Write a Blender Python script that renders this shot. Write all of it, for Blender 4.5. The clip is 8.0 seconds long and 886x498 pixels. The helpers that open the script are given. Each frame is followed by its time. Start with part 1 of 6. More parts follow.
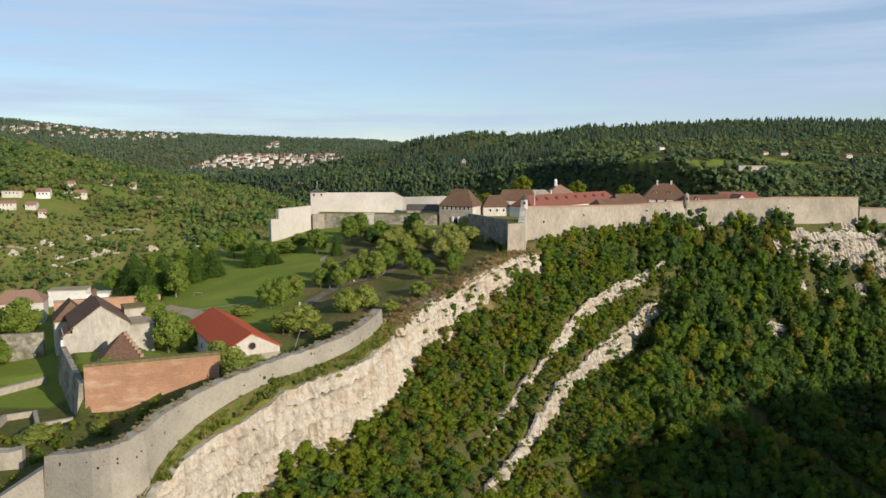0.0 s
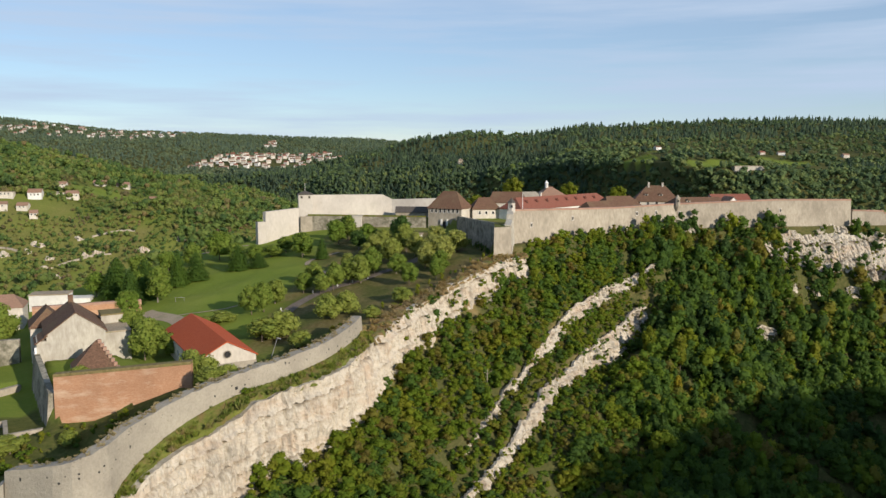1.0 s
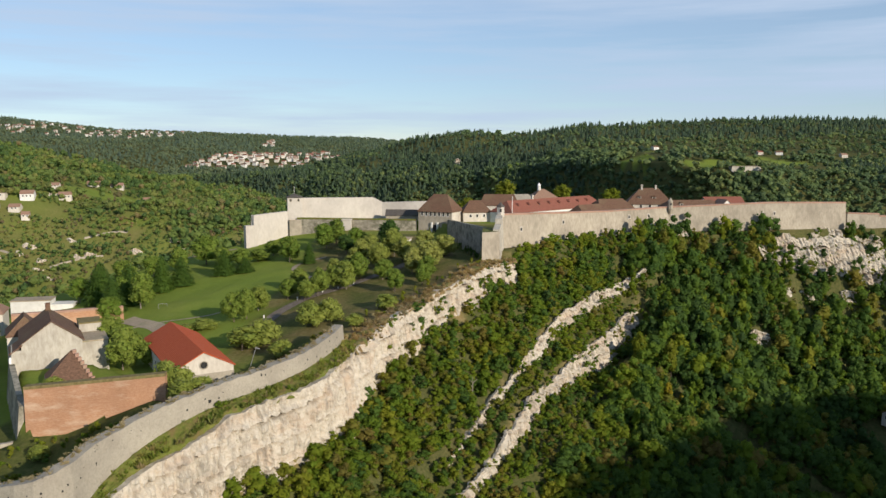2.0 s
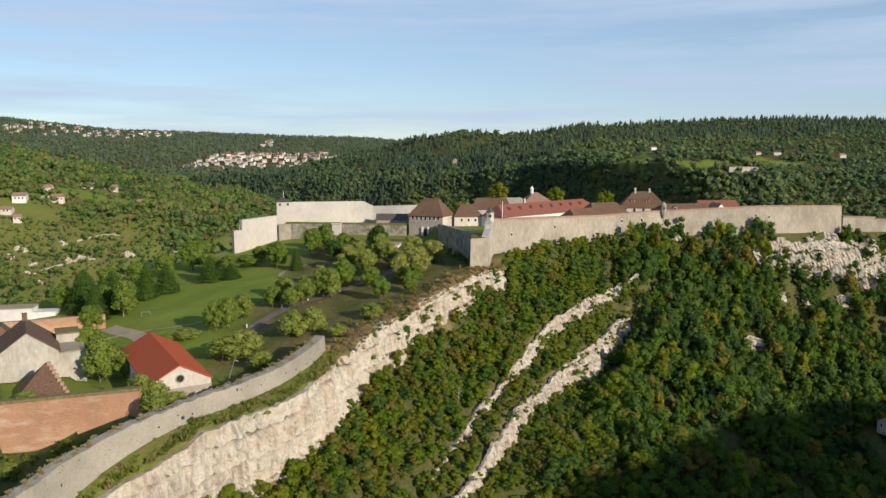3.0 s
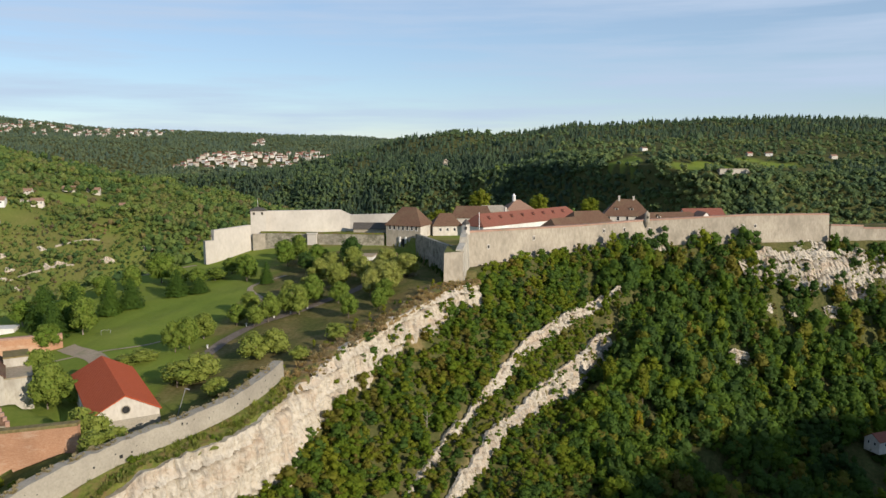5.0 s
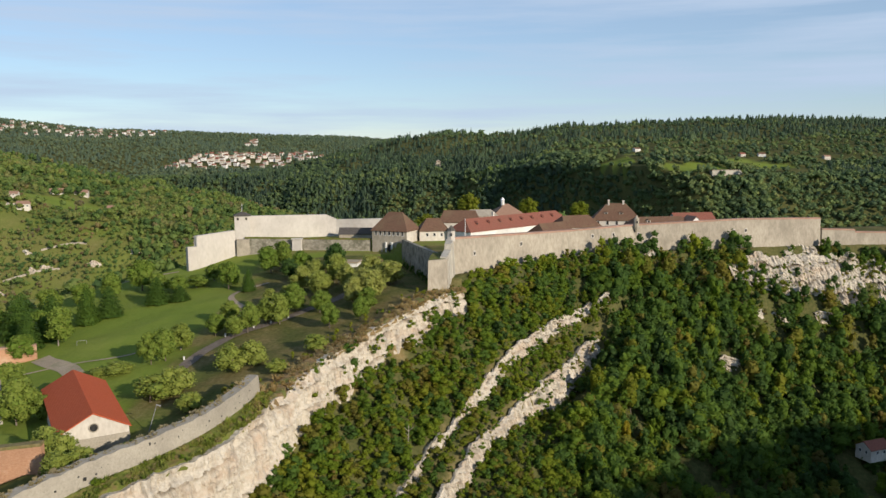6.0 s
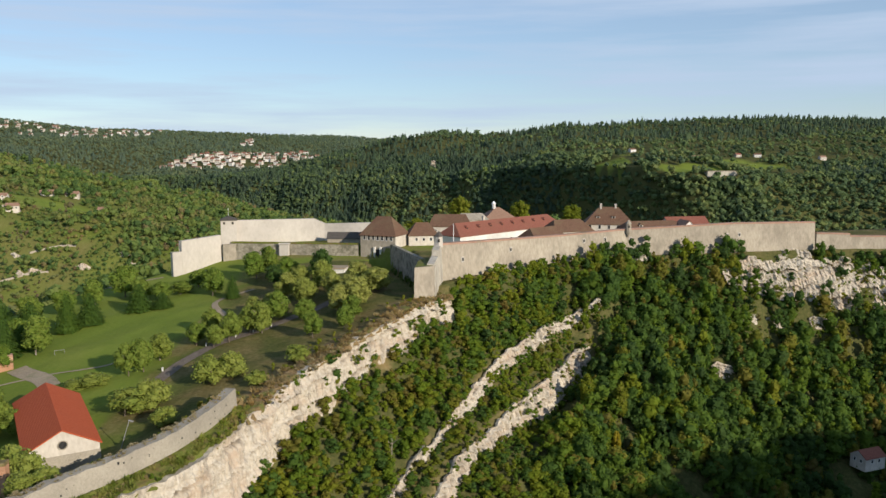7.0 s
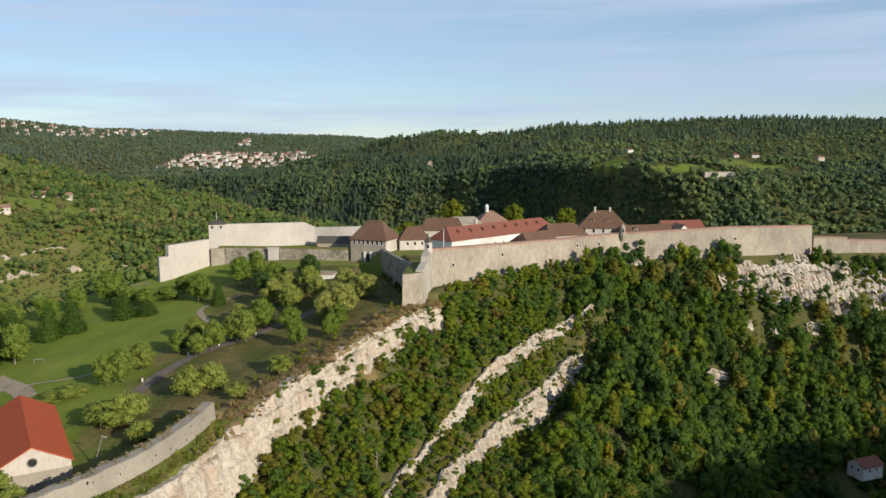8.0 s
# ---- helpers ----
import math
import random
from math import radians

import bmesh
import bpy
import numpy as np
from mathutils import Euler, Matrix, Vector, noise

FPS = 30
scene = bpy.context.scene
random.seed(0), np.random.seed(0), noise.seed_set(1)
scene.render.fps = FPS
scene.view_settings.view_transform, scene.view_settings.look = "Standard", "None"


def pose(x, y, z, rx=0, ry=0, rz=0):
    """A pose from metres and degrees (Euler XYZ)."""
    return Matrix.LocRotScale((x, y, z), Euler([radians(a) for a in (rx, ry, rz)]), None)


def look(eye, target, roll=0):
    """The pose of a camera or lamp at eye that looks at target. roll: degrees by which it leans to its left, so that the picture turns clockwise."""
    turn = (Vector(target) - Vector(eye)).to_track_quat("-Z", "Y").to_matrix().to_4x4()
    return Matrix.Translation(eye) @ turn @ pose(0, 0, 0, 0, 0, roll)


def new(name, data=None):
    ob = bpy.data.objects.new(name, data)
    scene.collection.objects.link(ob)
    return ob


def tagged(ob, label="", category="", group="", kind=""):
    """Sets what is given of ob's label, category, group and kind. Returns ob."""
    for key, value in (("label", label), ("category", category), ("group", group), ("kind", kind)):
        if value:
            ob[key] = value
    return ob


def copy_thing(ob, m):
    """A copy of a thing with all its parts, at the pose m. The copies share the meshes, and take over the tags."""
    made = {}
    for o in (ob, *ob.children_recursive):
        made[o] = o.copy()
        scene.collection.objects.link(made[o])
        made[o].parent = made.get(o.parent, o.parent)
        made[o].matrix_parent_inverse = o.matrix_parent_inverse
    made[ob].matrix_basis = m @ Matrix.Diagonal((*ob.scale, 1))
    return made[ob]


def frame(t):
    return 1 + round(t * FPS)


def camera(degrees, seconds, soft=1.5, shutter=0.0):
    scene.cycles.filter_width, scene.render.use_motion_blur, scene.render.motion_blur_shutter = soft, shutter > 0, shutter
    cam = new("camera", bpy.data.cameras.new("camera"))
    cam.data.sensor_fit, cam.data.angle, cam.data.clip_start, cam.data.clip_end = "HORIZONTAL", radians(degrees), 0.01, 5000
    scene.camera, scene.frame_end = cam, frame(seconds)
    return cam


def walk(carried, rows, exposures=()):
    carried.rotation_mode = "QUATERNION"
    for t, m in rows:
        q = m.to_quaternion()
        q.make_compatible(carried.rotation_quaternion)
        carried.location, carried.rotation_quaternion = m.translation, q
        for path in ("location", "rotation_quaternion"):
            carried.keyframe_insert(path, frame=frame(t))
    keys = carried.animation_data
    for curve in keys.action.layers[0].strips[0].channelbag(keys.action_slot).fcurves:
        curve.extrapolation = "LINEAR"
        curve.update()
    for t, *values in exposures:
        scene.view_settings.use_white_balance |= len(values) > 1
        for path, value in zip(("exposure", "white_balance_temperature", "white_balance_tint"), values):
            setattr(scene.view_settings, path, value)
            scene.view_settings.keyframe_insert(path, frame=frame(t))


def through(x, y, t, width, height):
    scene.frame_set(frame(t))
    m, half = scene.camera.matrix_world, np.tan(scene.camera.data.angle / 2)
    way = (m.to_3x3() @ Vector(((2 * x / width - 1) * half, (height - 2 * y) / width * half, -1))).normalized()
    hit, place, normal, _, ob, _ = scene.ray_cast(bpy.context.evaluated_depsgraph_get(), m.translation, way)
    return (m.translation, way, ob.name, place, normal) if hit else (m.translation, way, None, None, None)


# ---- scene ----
cam = camera(59.4, 8.0)
PATH = [
    (0, (-4.006, -0.412, 60.966), (-4.014, 1.573, 60.726), 0.1),
    (0.5, (-1.599, 1.124, 61.611), (-1.607, 3.11, 61.37), 0.1),
    (1, (0.722, 2.785, 62.374), (0.715, 4.77, 62.131), 0.1),
    (1.5, (2.842, 4.608, 63.211), (2.835, 6.593, 62.966), 0.1),
    (3, (8.802, 10.707, 66.053), (8.795, 12.691, 65.804), 0.0),
    (3.5, (10.655, 12.861, 67.078), (10.648, 14.846, 66.828), 0.0),
    (4, (12.428, 15.108, 68.155), (12.423, 17.092, 67.905), 0.0),
    (4.5, (14.151, 17.41, 69.185), (14.15, 19.394, 68.932), 0.0),
    (6, (19.311, 24.596, 72.065), (19.329, 26.579, 71.809), -0.1),
    (6.5, (20.943, 27.032, 72.933), (20.964, 29.016, 72.675), -0.1),
    (7, (22.562, 29.537, 73.727), (22.587, 31.52, 73.469), -0.1),
    (7.5, (24.102, 32.031, 74.462), (24.129, 34.014, 74.203), -0.1),
    (8, (25.611, 34.553, 75.191), (25.639, 36.536, 74.931), -0.1),
]
walk(cam, [(t, look(e, g, r)) for t, e, g, r in PATH])

# ---- world, sun and exposure ----
SUN_AZ = Vector((0.68, -0.73, 0.0)).normalized()
SUN_EL = radians(20)
scene.view_settings.exposure = 0.35
world = bpy.data.worlds.new("sky")
scene.world = world
world.use_nodes = True
wn, wl = world.node_tree.nodes, world.node_tree.links
wn.clear()
w_out = wn.new("ShaderNodeOutputWorld")
w_bg = wn.new("ShaderNodeBackground")
w_sky = wn.new("ShaderNodeTexSky")
w_sky.sky_type = "NISHITA"
w_sky.sun_disc = False
w_sky.sun_elevation = SUN_EL
w_sky.sun_rotation = math.atan2(SUN_AZ.x, SUN_AZ.y)
w_sky.altitude = 400
w_sky.air_density = 1.0
w_sky.dust_density = 0.0
w_sky.ozone_density = 4.0
w_bg.inputs["Strength"].default_value = 0.095
# thin cirrus drawn out along the horizon
w_tc = wn.new("ShaderNodeTexCoord")
w_map = wn.new("ShaderNodeMapping")
w_map.inputs["Scale"].default_value = (1.0, 1.0, 14.0)
w_map.inputs["Rotation"].default_value = (0.0, 0.06, 0.0)
w_noise = wn.new("ShaderNodeTexNoise")
w_noise.inputs["Scale"].default_value = 2.6
w_noise.inputs["Detail"].default_value = 7.0
w_noise.inputs["Roughness"].default_value = 0.55
w_ramp = wn.new("ShaderNodeValToRGB")
w_ramp.color_ramp.elements[0].position = 0.40
w_ramp.color_ramp.elements[0].color = (0.42, 0.42, 0.42, 1)
w_ramp.color_ramp.elements[1].position = 0.66
w_ramp.color_ramp.elements[1].color = (0.95, 0.95, 0.95, 1)
w_mix = wn.new("ShaderNodeMix")
w_mix.data_type = "RGBA"
w_mix.inputs[7].default_value = (4.2, 5.2, 6.7, 1)
wl.new(w_tc.outputs["Generated"], w_map.inputs["Vector"])
wl.new(w_map.outputs["Vector"], w_noise.inputs["Vector"])
wl.new(w_noise.outputs["Fac"], w_ramp.inputs["Fac"])
w_sep = wn.new("ShaderNodeSeparateXYZ")
w_up = wn.new("ShaderNodeMapRange")
w_up.inputs["From Min"].default_value = 0.2
w_up.inputs["From Max"].default_value = 0.6
w_up.inputs["To Min"].default_value = 1.0
w_up.inputs["To Max"].default_value = 0.5
w_mul = wn.new("ShaderNodeMath")
w_mul.operation = "MULTIPLY"
wl.new(w_tc.outputs["Generated"], w_sep.inputs["Vector"])
wl.new(w_sep.outputs["Z"], w_up.inputs["Value"])
wl.new(w_up.outputs["Result"], w_mul.inputs[0])
wl.new(w_ramp.outputs["Color"], w_mul.inputs[1])
wl.new(w_mul.outputs[0], w_mix.inputs[0])
wl.new(w_sky.outputs["Color"], w_mix.inputs[6])
wl.new(w_mix.outputs[2], w_bg.inputs["Color"])
wl.new(w_bg.outputs["Background"], w_out.inputs["Surface"])

sun = new("sun", bpy.data.lights.new("sun", "SUN"))
sun.data.energy = 4.2
sun.data.angle = radians(0.5)
sun.data.color = (1.0, 0.885, 0.74)
sun_from = SUN_AZ * math.cos(SUN_EL) + Vector((0, 0, math.sin(SUN_EL)))
sun.matrix_world = look(sun_from * 500, (0, 0, 0))


# ---- materials ----
def material(name, rough=0.85, spec=0.2):
    m = bpy.data.materials.new(name)
    m.use_nodes = True
    b = m.node_tree.nodes["Principled BSDF"]
    b.inputs["Roughness"].default_value = rough
    b.inputs["Specular IOR Level"].default_value = spec
    return m, m.node_tree.nodes, m.node_tree.links, b


def node_noise(nodes, links, scale, detail=5.0, rough=0.6, stretch=None, coord="Object"):
    tc = nodes.new("ShaderNodeTexCoord")
    n = nodes.new("ShaderNodeTexNoise")
    n.inputs["Scale"].default_value = scale
    n.inputs["Detail"].default_value = detail
    n.inputs["Roughness"].default_value = rough
    if stretch:
        mp = nodes.new("ShaderNodeMapping")
        mp.inputs["Scale"].default_value = stretch
        links.new(tc.outputs[coord], mp.inputs["Vector"])
        links.new(mp.outputs["Vector"], n.inputs["Vector"])
    else:
        links.new(tc.outputs[coord], n.inputs["Vector"])
    return n.outputs["Fac"]


def node_ramp(nodes, links, fac, stops):
    r = nodes.new("ShaderNodeValToRGB")
    e = r.color_ramp.elements
    while len(e) < len(stops):
        e.new(0.5)
    for el, (p, c) in zip(e, stops):
        el.position, el.color = p, (*c, 1)
    links.new(fac, r.inputs["Fac"])
    return r.outputs["Color"]


def node_mix(nodes, links, fac, a, b, mode="MIX"):
    m = nodes.new("ShaderNodeMix")
    m.data_type, m.blend_type = "RGBA", mode
    for k, v in ((0, fac), (6, a), (7, b)):
        if isinstance(v, (int, float)):
            m.inputs[k].default_value = v
        elif isinstance(v, tuple):
            m.inputs[k].default_value = (*v, 1)
        else:
            links.new(v, m.inputs[k])
    return m.outputs[2]


def node_bump(nodes, links, fac, bsdf, strength, dist):
    b = nodes.new("ShaderNodeBump")
    b.inputs["Strength"].default_value = strength
    b.inputs["Distance"].default_value = dist
    links.new(fac, b.inputs["Height"])
    links.new(b.outputs["Normal"], bsdf.inputs["Normal"])


def surface(name, dark, mid, light, big=0.15, fine=1.6, stretch=None, stain=None, bump=0.5, rough=0.9, stain_scale=0.3,
            stain_at=(0.52, 0.68), spec=0.15):
    """A weathered surface: three tones over two scales of noise, with stains of a fourth colour."""
    m, n, l, b = material(name, rough, spec)
    f1 = node_noise(n, l, fine, 6, 0.65, stretch)
    col = node_ramp(n, l, f1, [(0.3, dark), (0.5, mid), (0.72, light)])
    f2 = node_noise(n, l, big, 4, 0.6)
    tone = node_ramp(n, l, f2, [(0.3, (0.80, 0.79, 0.78)), (0.7, (1.12, 1.12, 1.10))])
    col = node_mix(n, l, 1.0, col, tone, "MULTIPLY")
    if stain:
        f3 = node_noise(n, l, stain_scale, 7, 0.68, stretch)
        mask = node_ramp(n, l, f3, [(stain_at[0], (0, 0, 0)), (stain_at[1], (0.85, 0.85, 0.85))])
        col = node_mix(n, l, mask, col, stain)
    l.new(col, b.inputs["Base Color"])
    if bump:
        node_bump(n, l, f1, b, bump, 0.25)
    return m


def foliage(name, stops, through=0.42):
    """Leaves: hue by tree (attribute tint), small shift by leaf, light passing through."""
    m, n, l, b = material(name, 0.7, 0.12)
    at = n.new("ShaderNodeAttribute")
    at.attribute_name = "tint"
    geo = n.new("ShaderNodeNewGeometry")
    oi = n.new("ShaderNodeObjectInfo")
    s1 = n.new("ShaderNodeMath")
    s1.operation = "MULTIPLY_ADD"
    l.new(geo.outputs["Random Per Island"], s1.inputs[0])
    s1.inputs[1].default_value = 0.10
    l.new(at.outputs["Fac"], s1.inputs[2])
    s2 = n.new("ShaderNodeMath")
    s2.operation = "MULTIPLY_ADD"
    l.new(oi.outputs["Random"], s2.inputs[0])
    s2.inputs[1].default_value = 0.08
    l.new(s1.outputs[0], s2.inputs[2])
    col = node_ramp(n, l, s2.outputs[0], stops)
    patch = node_noise(n, l, 0.035, 3, 0.5)
    col = node_mix(n, l, 1.0, col, node_ramp(n, l, patch, [(0.3, (0.75, 0.80, 0.85)), (0.7, (1.2, 1.12, 0.95))]), "MULTIPLY")
    l.new(col, b.inputs["Base Color"])
    tr = n.new("ShaderNodeBsdfTranslucent")
    l.new(col, tr.inputs["Color"])
    mx = n.new("ShaderNodeMixShader")
    mx.inputs[0].default_value = through
    out = n["Material Output"]
    l.new(b.outputs[0], mx.inputs[1])
    l.new(tr.outputs[0], mx.inputs[2])
    l.new(mx.outputs[0], out.inputs["Surface"])
    return m


def tiles(name, dark, mid, light, moss, pitch=0.45):
    """Roof of small clay tiles: courses as fine relief, patchy colour, lichen."""
    m, n, l, b = material(name, 0.85, 0.15)
    f = node_noise(n, l, 2.2, 5, 0.7)
    col = node_ramp(n, l, f, [(0.3, dark), (0.5, mid), (0.72, light)])
    f2 = node_noise(n, l, 0.16, 5, 0.65)
    col = node_mix(n, l, node_ramp(n, l, f2, [(0.48, (0, 0, 0)), (0.75, (0.7, 0.7, 0.7))]), col, moss)
    l.new(col, b.inputs["Base Color"])
    tc = n.new("ShaderNodeTexCoord")
    wv = n.new("ShaderNodeTexWave")
    wv.bands_direction = "Z"
    wv.inputs["Scale"].default_value = 1.0 / pitch
    wv.inputs["Distortion"].default_value = 0.6
    l.new(tc.outputs["Object"], wv.inputs["Vector"])
    node_bump(n, l, wv.outputs["Fac"], b, 0.35, 0.06)
    return m


def rock_material():
    """Limestone: pale faces, grey and ochre weathering, shade painted brown under the overhanging beds, moss in
    patches.
    """
    m, n, l, b = material("limestone_rock", 0.95, 0.1)
    f1 = node_noise(n, l, 0.9, 8, 0.66, (1, 1, 1.3))
    col = node_ramp(n, l, f1, [(0.26, (0.27, 0.225, 0.165)), (0.42, (0.47, 0.415, 0.33)), (0.68, (0.57, 0.52, 0.43))])
    f2 = node_noise(n, l, 0.12, 6, 0.65, (1, 1, 2.2))
    col = node_mix(n, l, node_ramp(n, l, f2, [(0.48, (0, 0, 0)), (0.66, (0.65, 0.65, 0.65))]), col, (0.43, 0.32, 0.225))
    # Overhang shade as colour: dark brown along the bed recesses.
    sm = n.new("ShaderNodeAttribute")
    sm.attribute_name = "recess_shade"
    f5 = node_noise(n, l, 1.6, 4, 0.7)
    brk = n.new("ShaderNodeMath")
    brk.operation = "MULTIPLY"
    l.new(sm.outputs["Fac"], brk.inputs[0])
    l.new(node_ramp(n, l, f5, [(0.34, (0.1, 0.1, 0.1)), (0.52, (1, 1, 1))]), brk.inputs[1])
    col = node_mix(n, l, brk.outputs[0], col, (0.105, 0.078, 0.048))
    f3 = node_noise(n, l, 0.5, 8, 0.72, (1, 1, 0.12))
    col = node_mix(n, l, node_ramp(n, l, f3, [(0.49, (0, 0, 0)), (0.66, (0.75, 0.75, 0.75))]), col, (0.225, 0.205, 0.17))
    f4 = node_noise(n, l, 0.3, 9, 0.78, (1, 1, 1.8))
    col = node_mix(n, l, node_ramp(n, l, f4, [(0.62, (0, 0, 0)), (0.68, (0.75, 0.75, 0.75))]), col, (0.17, 0.16, 0.075))
    l.new(col, b.inputs["Base Color"])
    node_bump(n, l, f1, b, 0.8, 0.5)
    return m


M_STONE = surface("pale_limestone_wall", (0.285, 0.248, 0.195), (0.355, 0.315, 0.252), (0.425, 0.380, 0.310), 0.07, 1.1,
                  (1, 1, 0.5), (0.225, 0.20, 0.155), 0.4, stain_scale=0.22, stain_at=(0.50, 0.72))
M_WHITE = surface("lime_washed_curtain_wall", (0.455, 0.42, 0.37), (0.50, 0.465, 0.415), (0.53, 0.495, 0.445), 0.06, 1.0,
                  (1, 1, 0.55), (0.40, 0.36, 0.30), 0.3, stain_scale=0.35, stain_at=(0.54, 0.80))
M_PARAPET = surface("grey_rubble_rampart", (0.275, 0.248, 0.200), (0.325, 0.295, 0.240), (0.360, 0.330, 0.272), 0.12, 2.2, None,
                    (0.13, 0.115, 0.075), 0.5, stain_scale=0.9, stain_at=(0.645, 0.67))
# Lichened terrace stone; its dark tone also stands for shade on two gate walls.
M_TERRACE = surface("lichened_shade_dark_stone", (0.16, 0.15, 0.115), (0.29, 0.265, 0.21), (0.40, 0.37, 0.30), 0.12, 0.8, None,
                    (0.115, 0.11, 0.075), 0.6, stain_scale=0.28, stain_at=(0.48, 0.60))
M_BRICK = surface("weathered_orange_brick", (0.327, 0.172, 0.100), (0.396, 0.221, 0.132), (0.447, 0.271, 0.172), 0.12, 1.8,
                  (1, 1, 3.5), (0.56, 0.43, 0.31), 0.3, stain_scale=0.16, stain_at=(0.48, 0.74))
M_PINKTOP = surface("brick_coping", (0.30, 0.17, 0.12), (0.38, 0.235, 0.175), (0.44, 0.30, 0.235), 0.2, 3.0, None, (0.24, 0.21, 0.14))
M_RENDER = surface("cream_render", (0.46, 0.42, 0.36), (0.54, 0.50, 0.435), (0.59, 0.55, 0.485), 0.1, 1.5, (1, 1, 0.4),
                   (0.42, 0.375, 0.31), 0.15)
M_PLASTER = surface("white_plaster", (0.561, 0.552, 0.518), (0.646, 0.637, 0.603), (0.680, 0.671, 0.646), 0.1, 1.0, None, None, 0.1)
M_ROOF_RED = tiles("red_clay_tiles", (0.175, 0.066, 0.046), (0.225, 0.086, 0.060), (0.275, 0.112, 0.080), (0.185, 0.095, 0.062))
M_ROOF_NEW = tiles("new_orange_red_tiles", (0.368, 0.068, 0.024), (0.424, 0.088, 0.034), (0.464, 0.112, 0.044), (0.384, 0.088, 0.036))
M_ROOF_BROWN = tiles("old_brown_tiles", (0.085, 0.050, 0.034), (0.138, 0.080, 0.052), (0.200, 0.118, 0.078), (0.165, 0.128, 0.075))
M_SLATE = tiles("dark_weathered_slates", (0.055, 0.050, 0.045), (0.085, 0.076, 0.068), (0.12, 0.108, 0.095), (0.10, 0.095, 0.06))
M_ROOF_PINK = tiles("faded_pink_tiles", (0.20, 0.12, 0.085), (0.27, 0.165, 0.115), (0.33, 0.21, 0.15), (0.23, 0.17, 0.11))
M_DARK = surface("dark_opening", (0.02, 0.02, 0.02), (0.03, 0.03, 0.03), (0.045, 0.043, 0.04), 0.3, 2, None, None, 0)
M_GREYMETAL = surface("weathered_galvanised_steel", (0.20, 0.20, 0.20), (0.26, 0.26, 0.26), (0.32, 0.32, 0.31), 0.4, 3, None, None, 0, 0.55)
M_METAL = surface("painted_metal", (0.70, 0.70, 0.70), (0.76, 0.76, 0.76), (0.80, 0.80, 0.80), 0.4, 3, None, None, 0, 0.5)
M_GRAVEL = surface("gravel_path", (0.27, 0.215, 0.150), (0.36, 0.292, 0.210), (0.43, 0.360, 0.268), 0.15, 3, None, (0.204, 0.199, 0.112))
M_ASPHALT = surface("worn_asphalt", (0.12, 0.098, 0.080), (0.17, 0.14, 0.115), (0.22, 0.185, 0.155), 0.15, 3, None, (0.25, 0.21, 0.17))
M_BARK = surface("bark", (0.09, 0.07, 0.05), (0.16, 0.13, 0.10), (0.30, 0.27, 0.23), 0.8, 4, (1, 1, 0.2))
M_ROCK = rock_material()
M_DRY = surface("dry_grass_bank", (0.13, 0.11, 0.045), (0.20, 0.16, 0.07), (0.27, 0.22, 0.11), 0.12, 1.3, None,
                (0.12, 0.16, 0.035), 0.6, stain_scale=0.1)

LEAF_SLOPE = [(0.0, (0.050, 0.092, 0.034)), (0.22, (0.098, 0.176, 0.036)), (0.45, (0.156, 0.232, 0.024)), (0.65, (0.225, 0.258, 0.028)),
              (0.82, (0.222, 0.212, 0.044)), (1.0, (0.185, 0.128, 0.050))]
LEAF_PARK = [(0.0, (0.048, 0.088, 0.018)), (0.4, (0.120, 0.198, 0.028)), (0.7, (0.250, 0.290, 0.062)), (1.0, (0.350, 0.330, 0.120))]
# Far leaves lifted paler and bluer: distance haze put into the colour.
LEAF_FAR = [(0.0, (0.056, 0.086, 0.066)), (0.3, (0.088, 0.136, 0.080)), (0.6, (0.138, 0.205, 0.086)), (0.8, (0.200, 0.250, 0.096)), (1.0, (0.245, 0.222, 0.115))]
M_BANK = surface("rough_bank_grass", (0.086, 0.112, 0.022), (0.125, 0.144, 0.029), (0.172, 0.160, 0.050), 0.25, 1.6, None,
                 (0.15, 0.105, 0.045), 0.9, stain_scale=0.3, stain_at=(0.5, 0.62))
M_OLD = surface("grey_lime_render", (0.34, 0.31, 0.26), (0.43, 0.40, 0.34), (0.50, 0.47, 0.41), 0.12, 1.2, (1, 1, 0.4),
                (0.28, 0.25, 0.20), 0.2, stain_scale=0.2)
M_LEAF = foliage("mixed_wood_leaves", LEAF_SLOPE, 0.55)
M_LEAF_PARK = foliage("park_tree_leaves", LEAF_PARK, 0.32)
M_TUFT = foliage("dry_grass_tufts", [(0.0, (0.20, 0.18, 0.065)), (0.5, (0.38, 0.32, 0.16)), (1.0, (0.52, 0.44, 0.27))], 0.6)
M_BANKTUFT = foliage("bank_grass_tufts", [(0.0, (0.12, 0.18, 0.03)), (0.45, (0.20, 0.245, 0.045)), (0.8, (0.28, 0.27, 0.08)), (1.0, (0.32, 0.26, 0.13))])
M_RUSSET = foliage("russet_dry_grass", [(0.0, (0.21, 0.20, 0.06)), (0.35, (0.36, 0.26, 0.11)), (0.7, (0.46, 0.35, 0.17)), (1.0, (0.53, 0.45, 0.25))], 0.6)
M_TOPBANK = surface("russet_cliff_top_grass", (0.12, 0.095, 0.040), (0.20, 0.135, 0.065), (0.28, 0.215, 0.12), 0.2, 1.6, None, (0.13, 0.15, 0.035), 0.9, stain_scale=0.25, stain_at=(0.5, 0.6))
M_LEAF_HILL = foliage("hillside_scrub_leaves", [(0.0, (0.058, 0.106, 0.046)), (0.35, (0.112, 0.188, 0.056)), (0.65, (0.192, 0.255, 0.070)), (0.85, (0.240, 0.230, 0.092)), (1.0, (0.215, 0.155, 0.090))])
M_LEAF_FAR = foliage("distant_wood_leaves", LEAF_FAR)
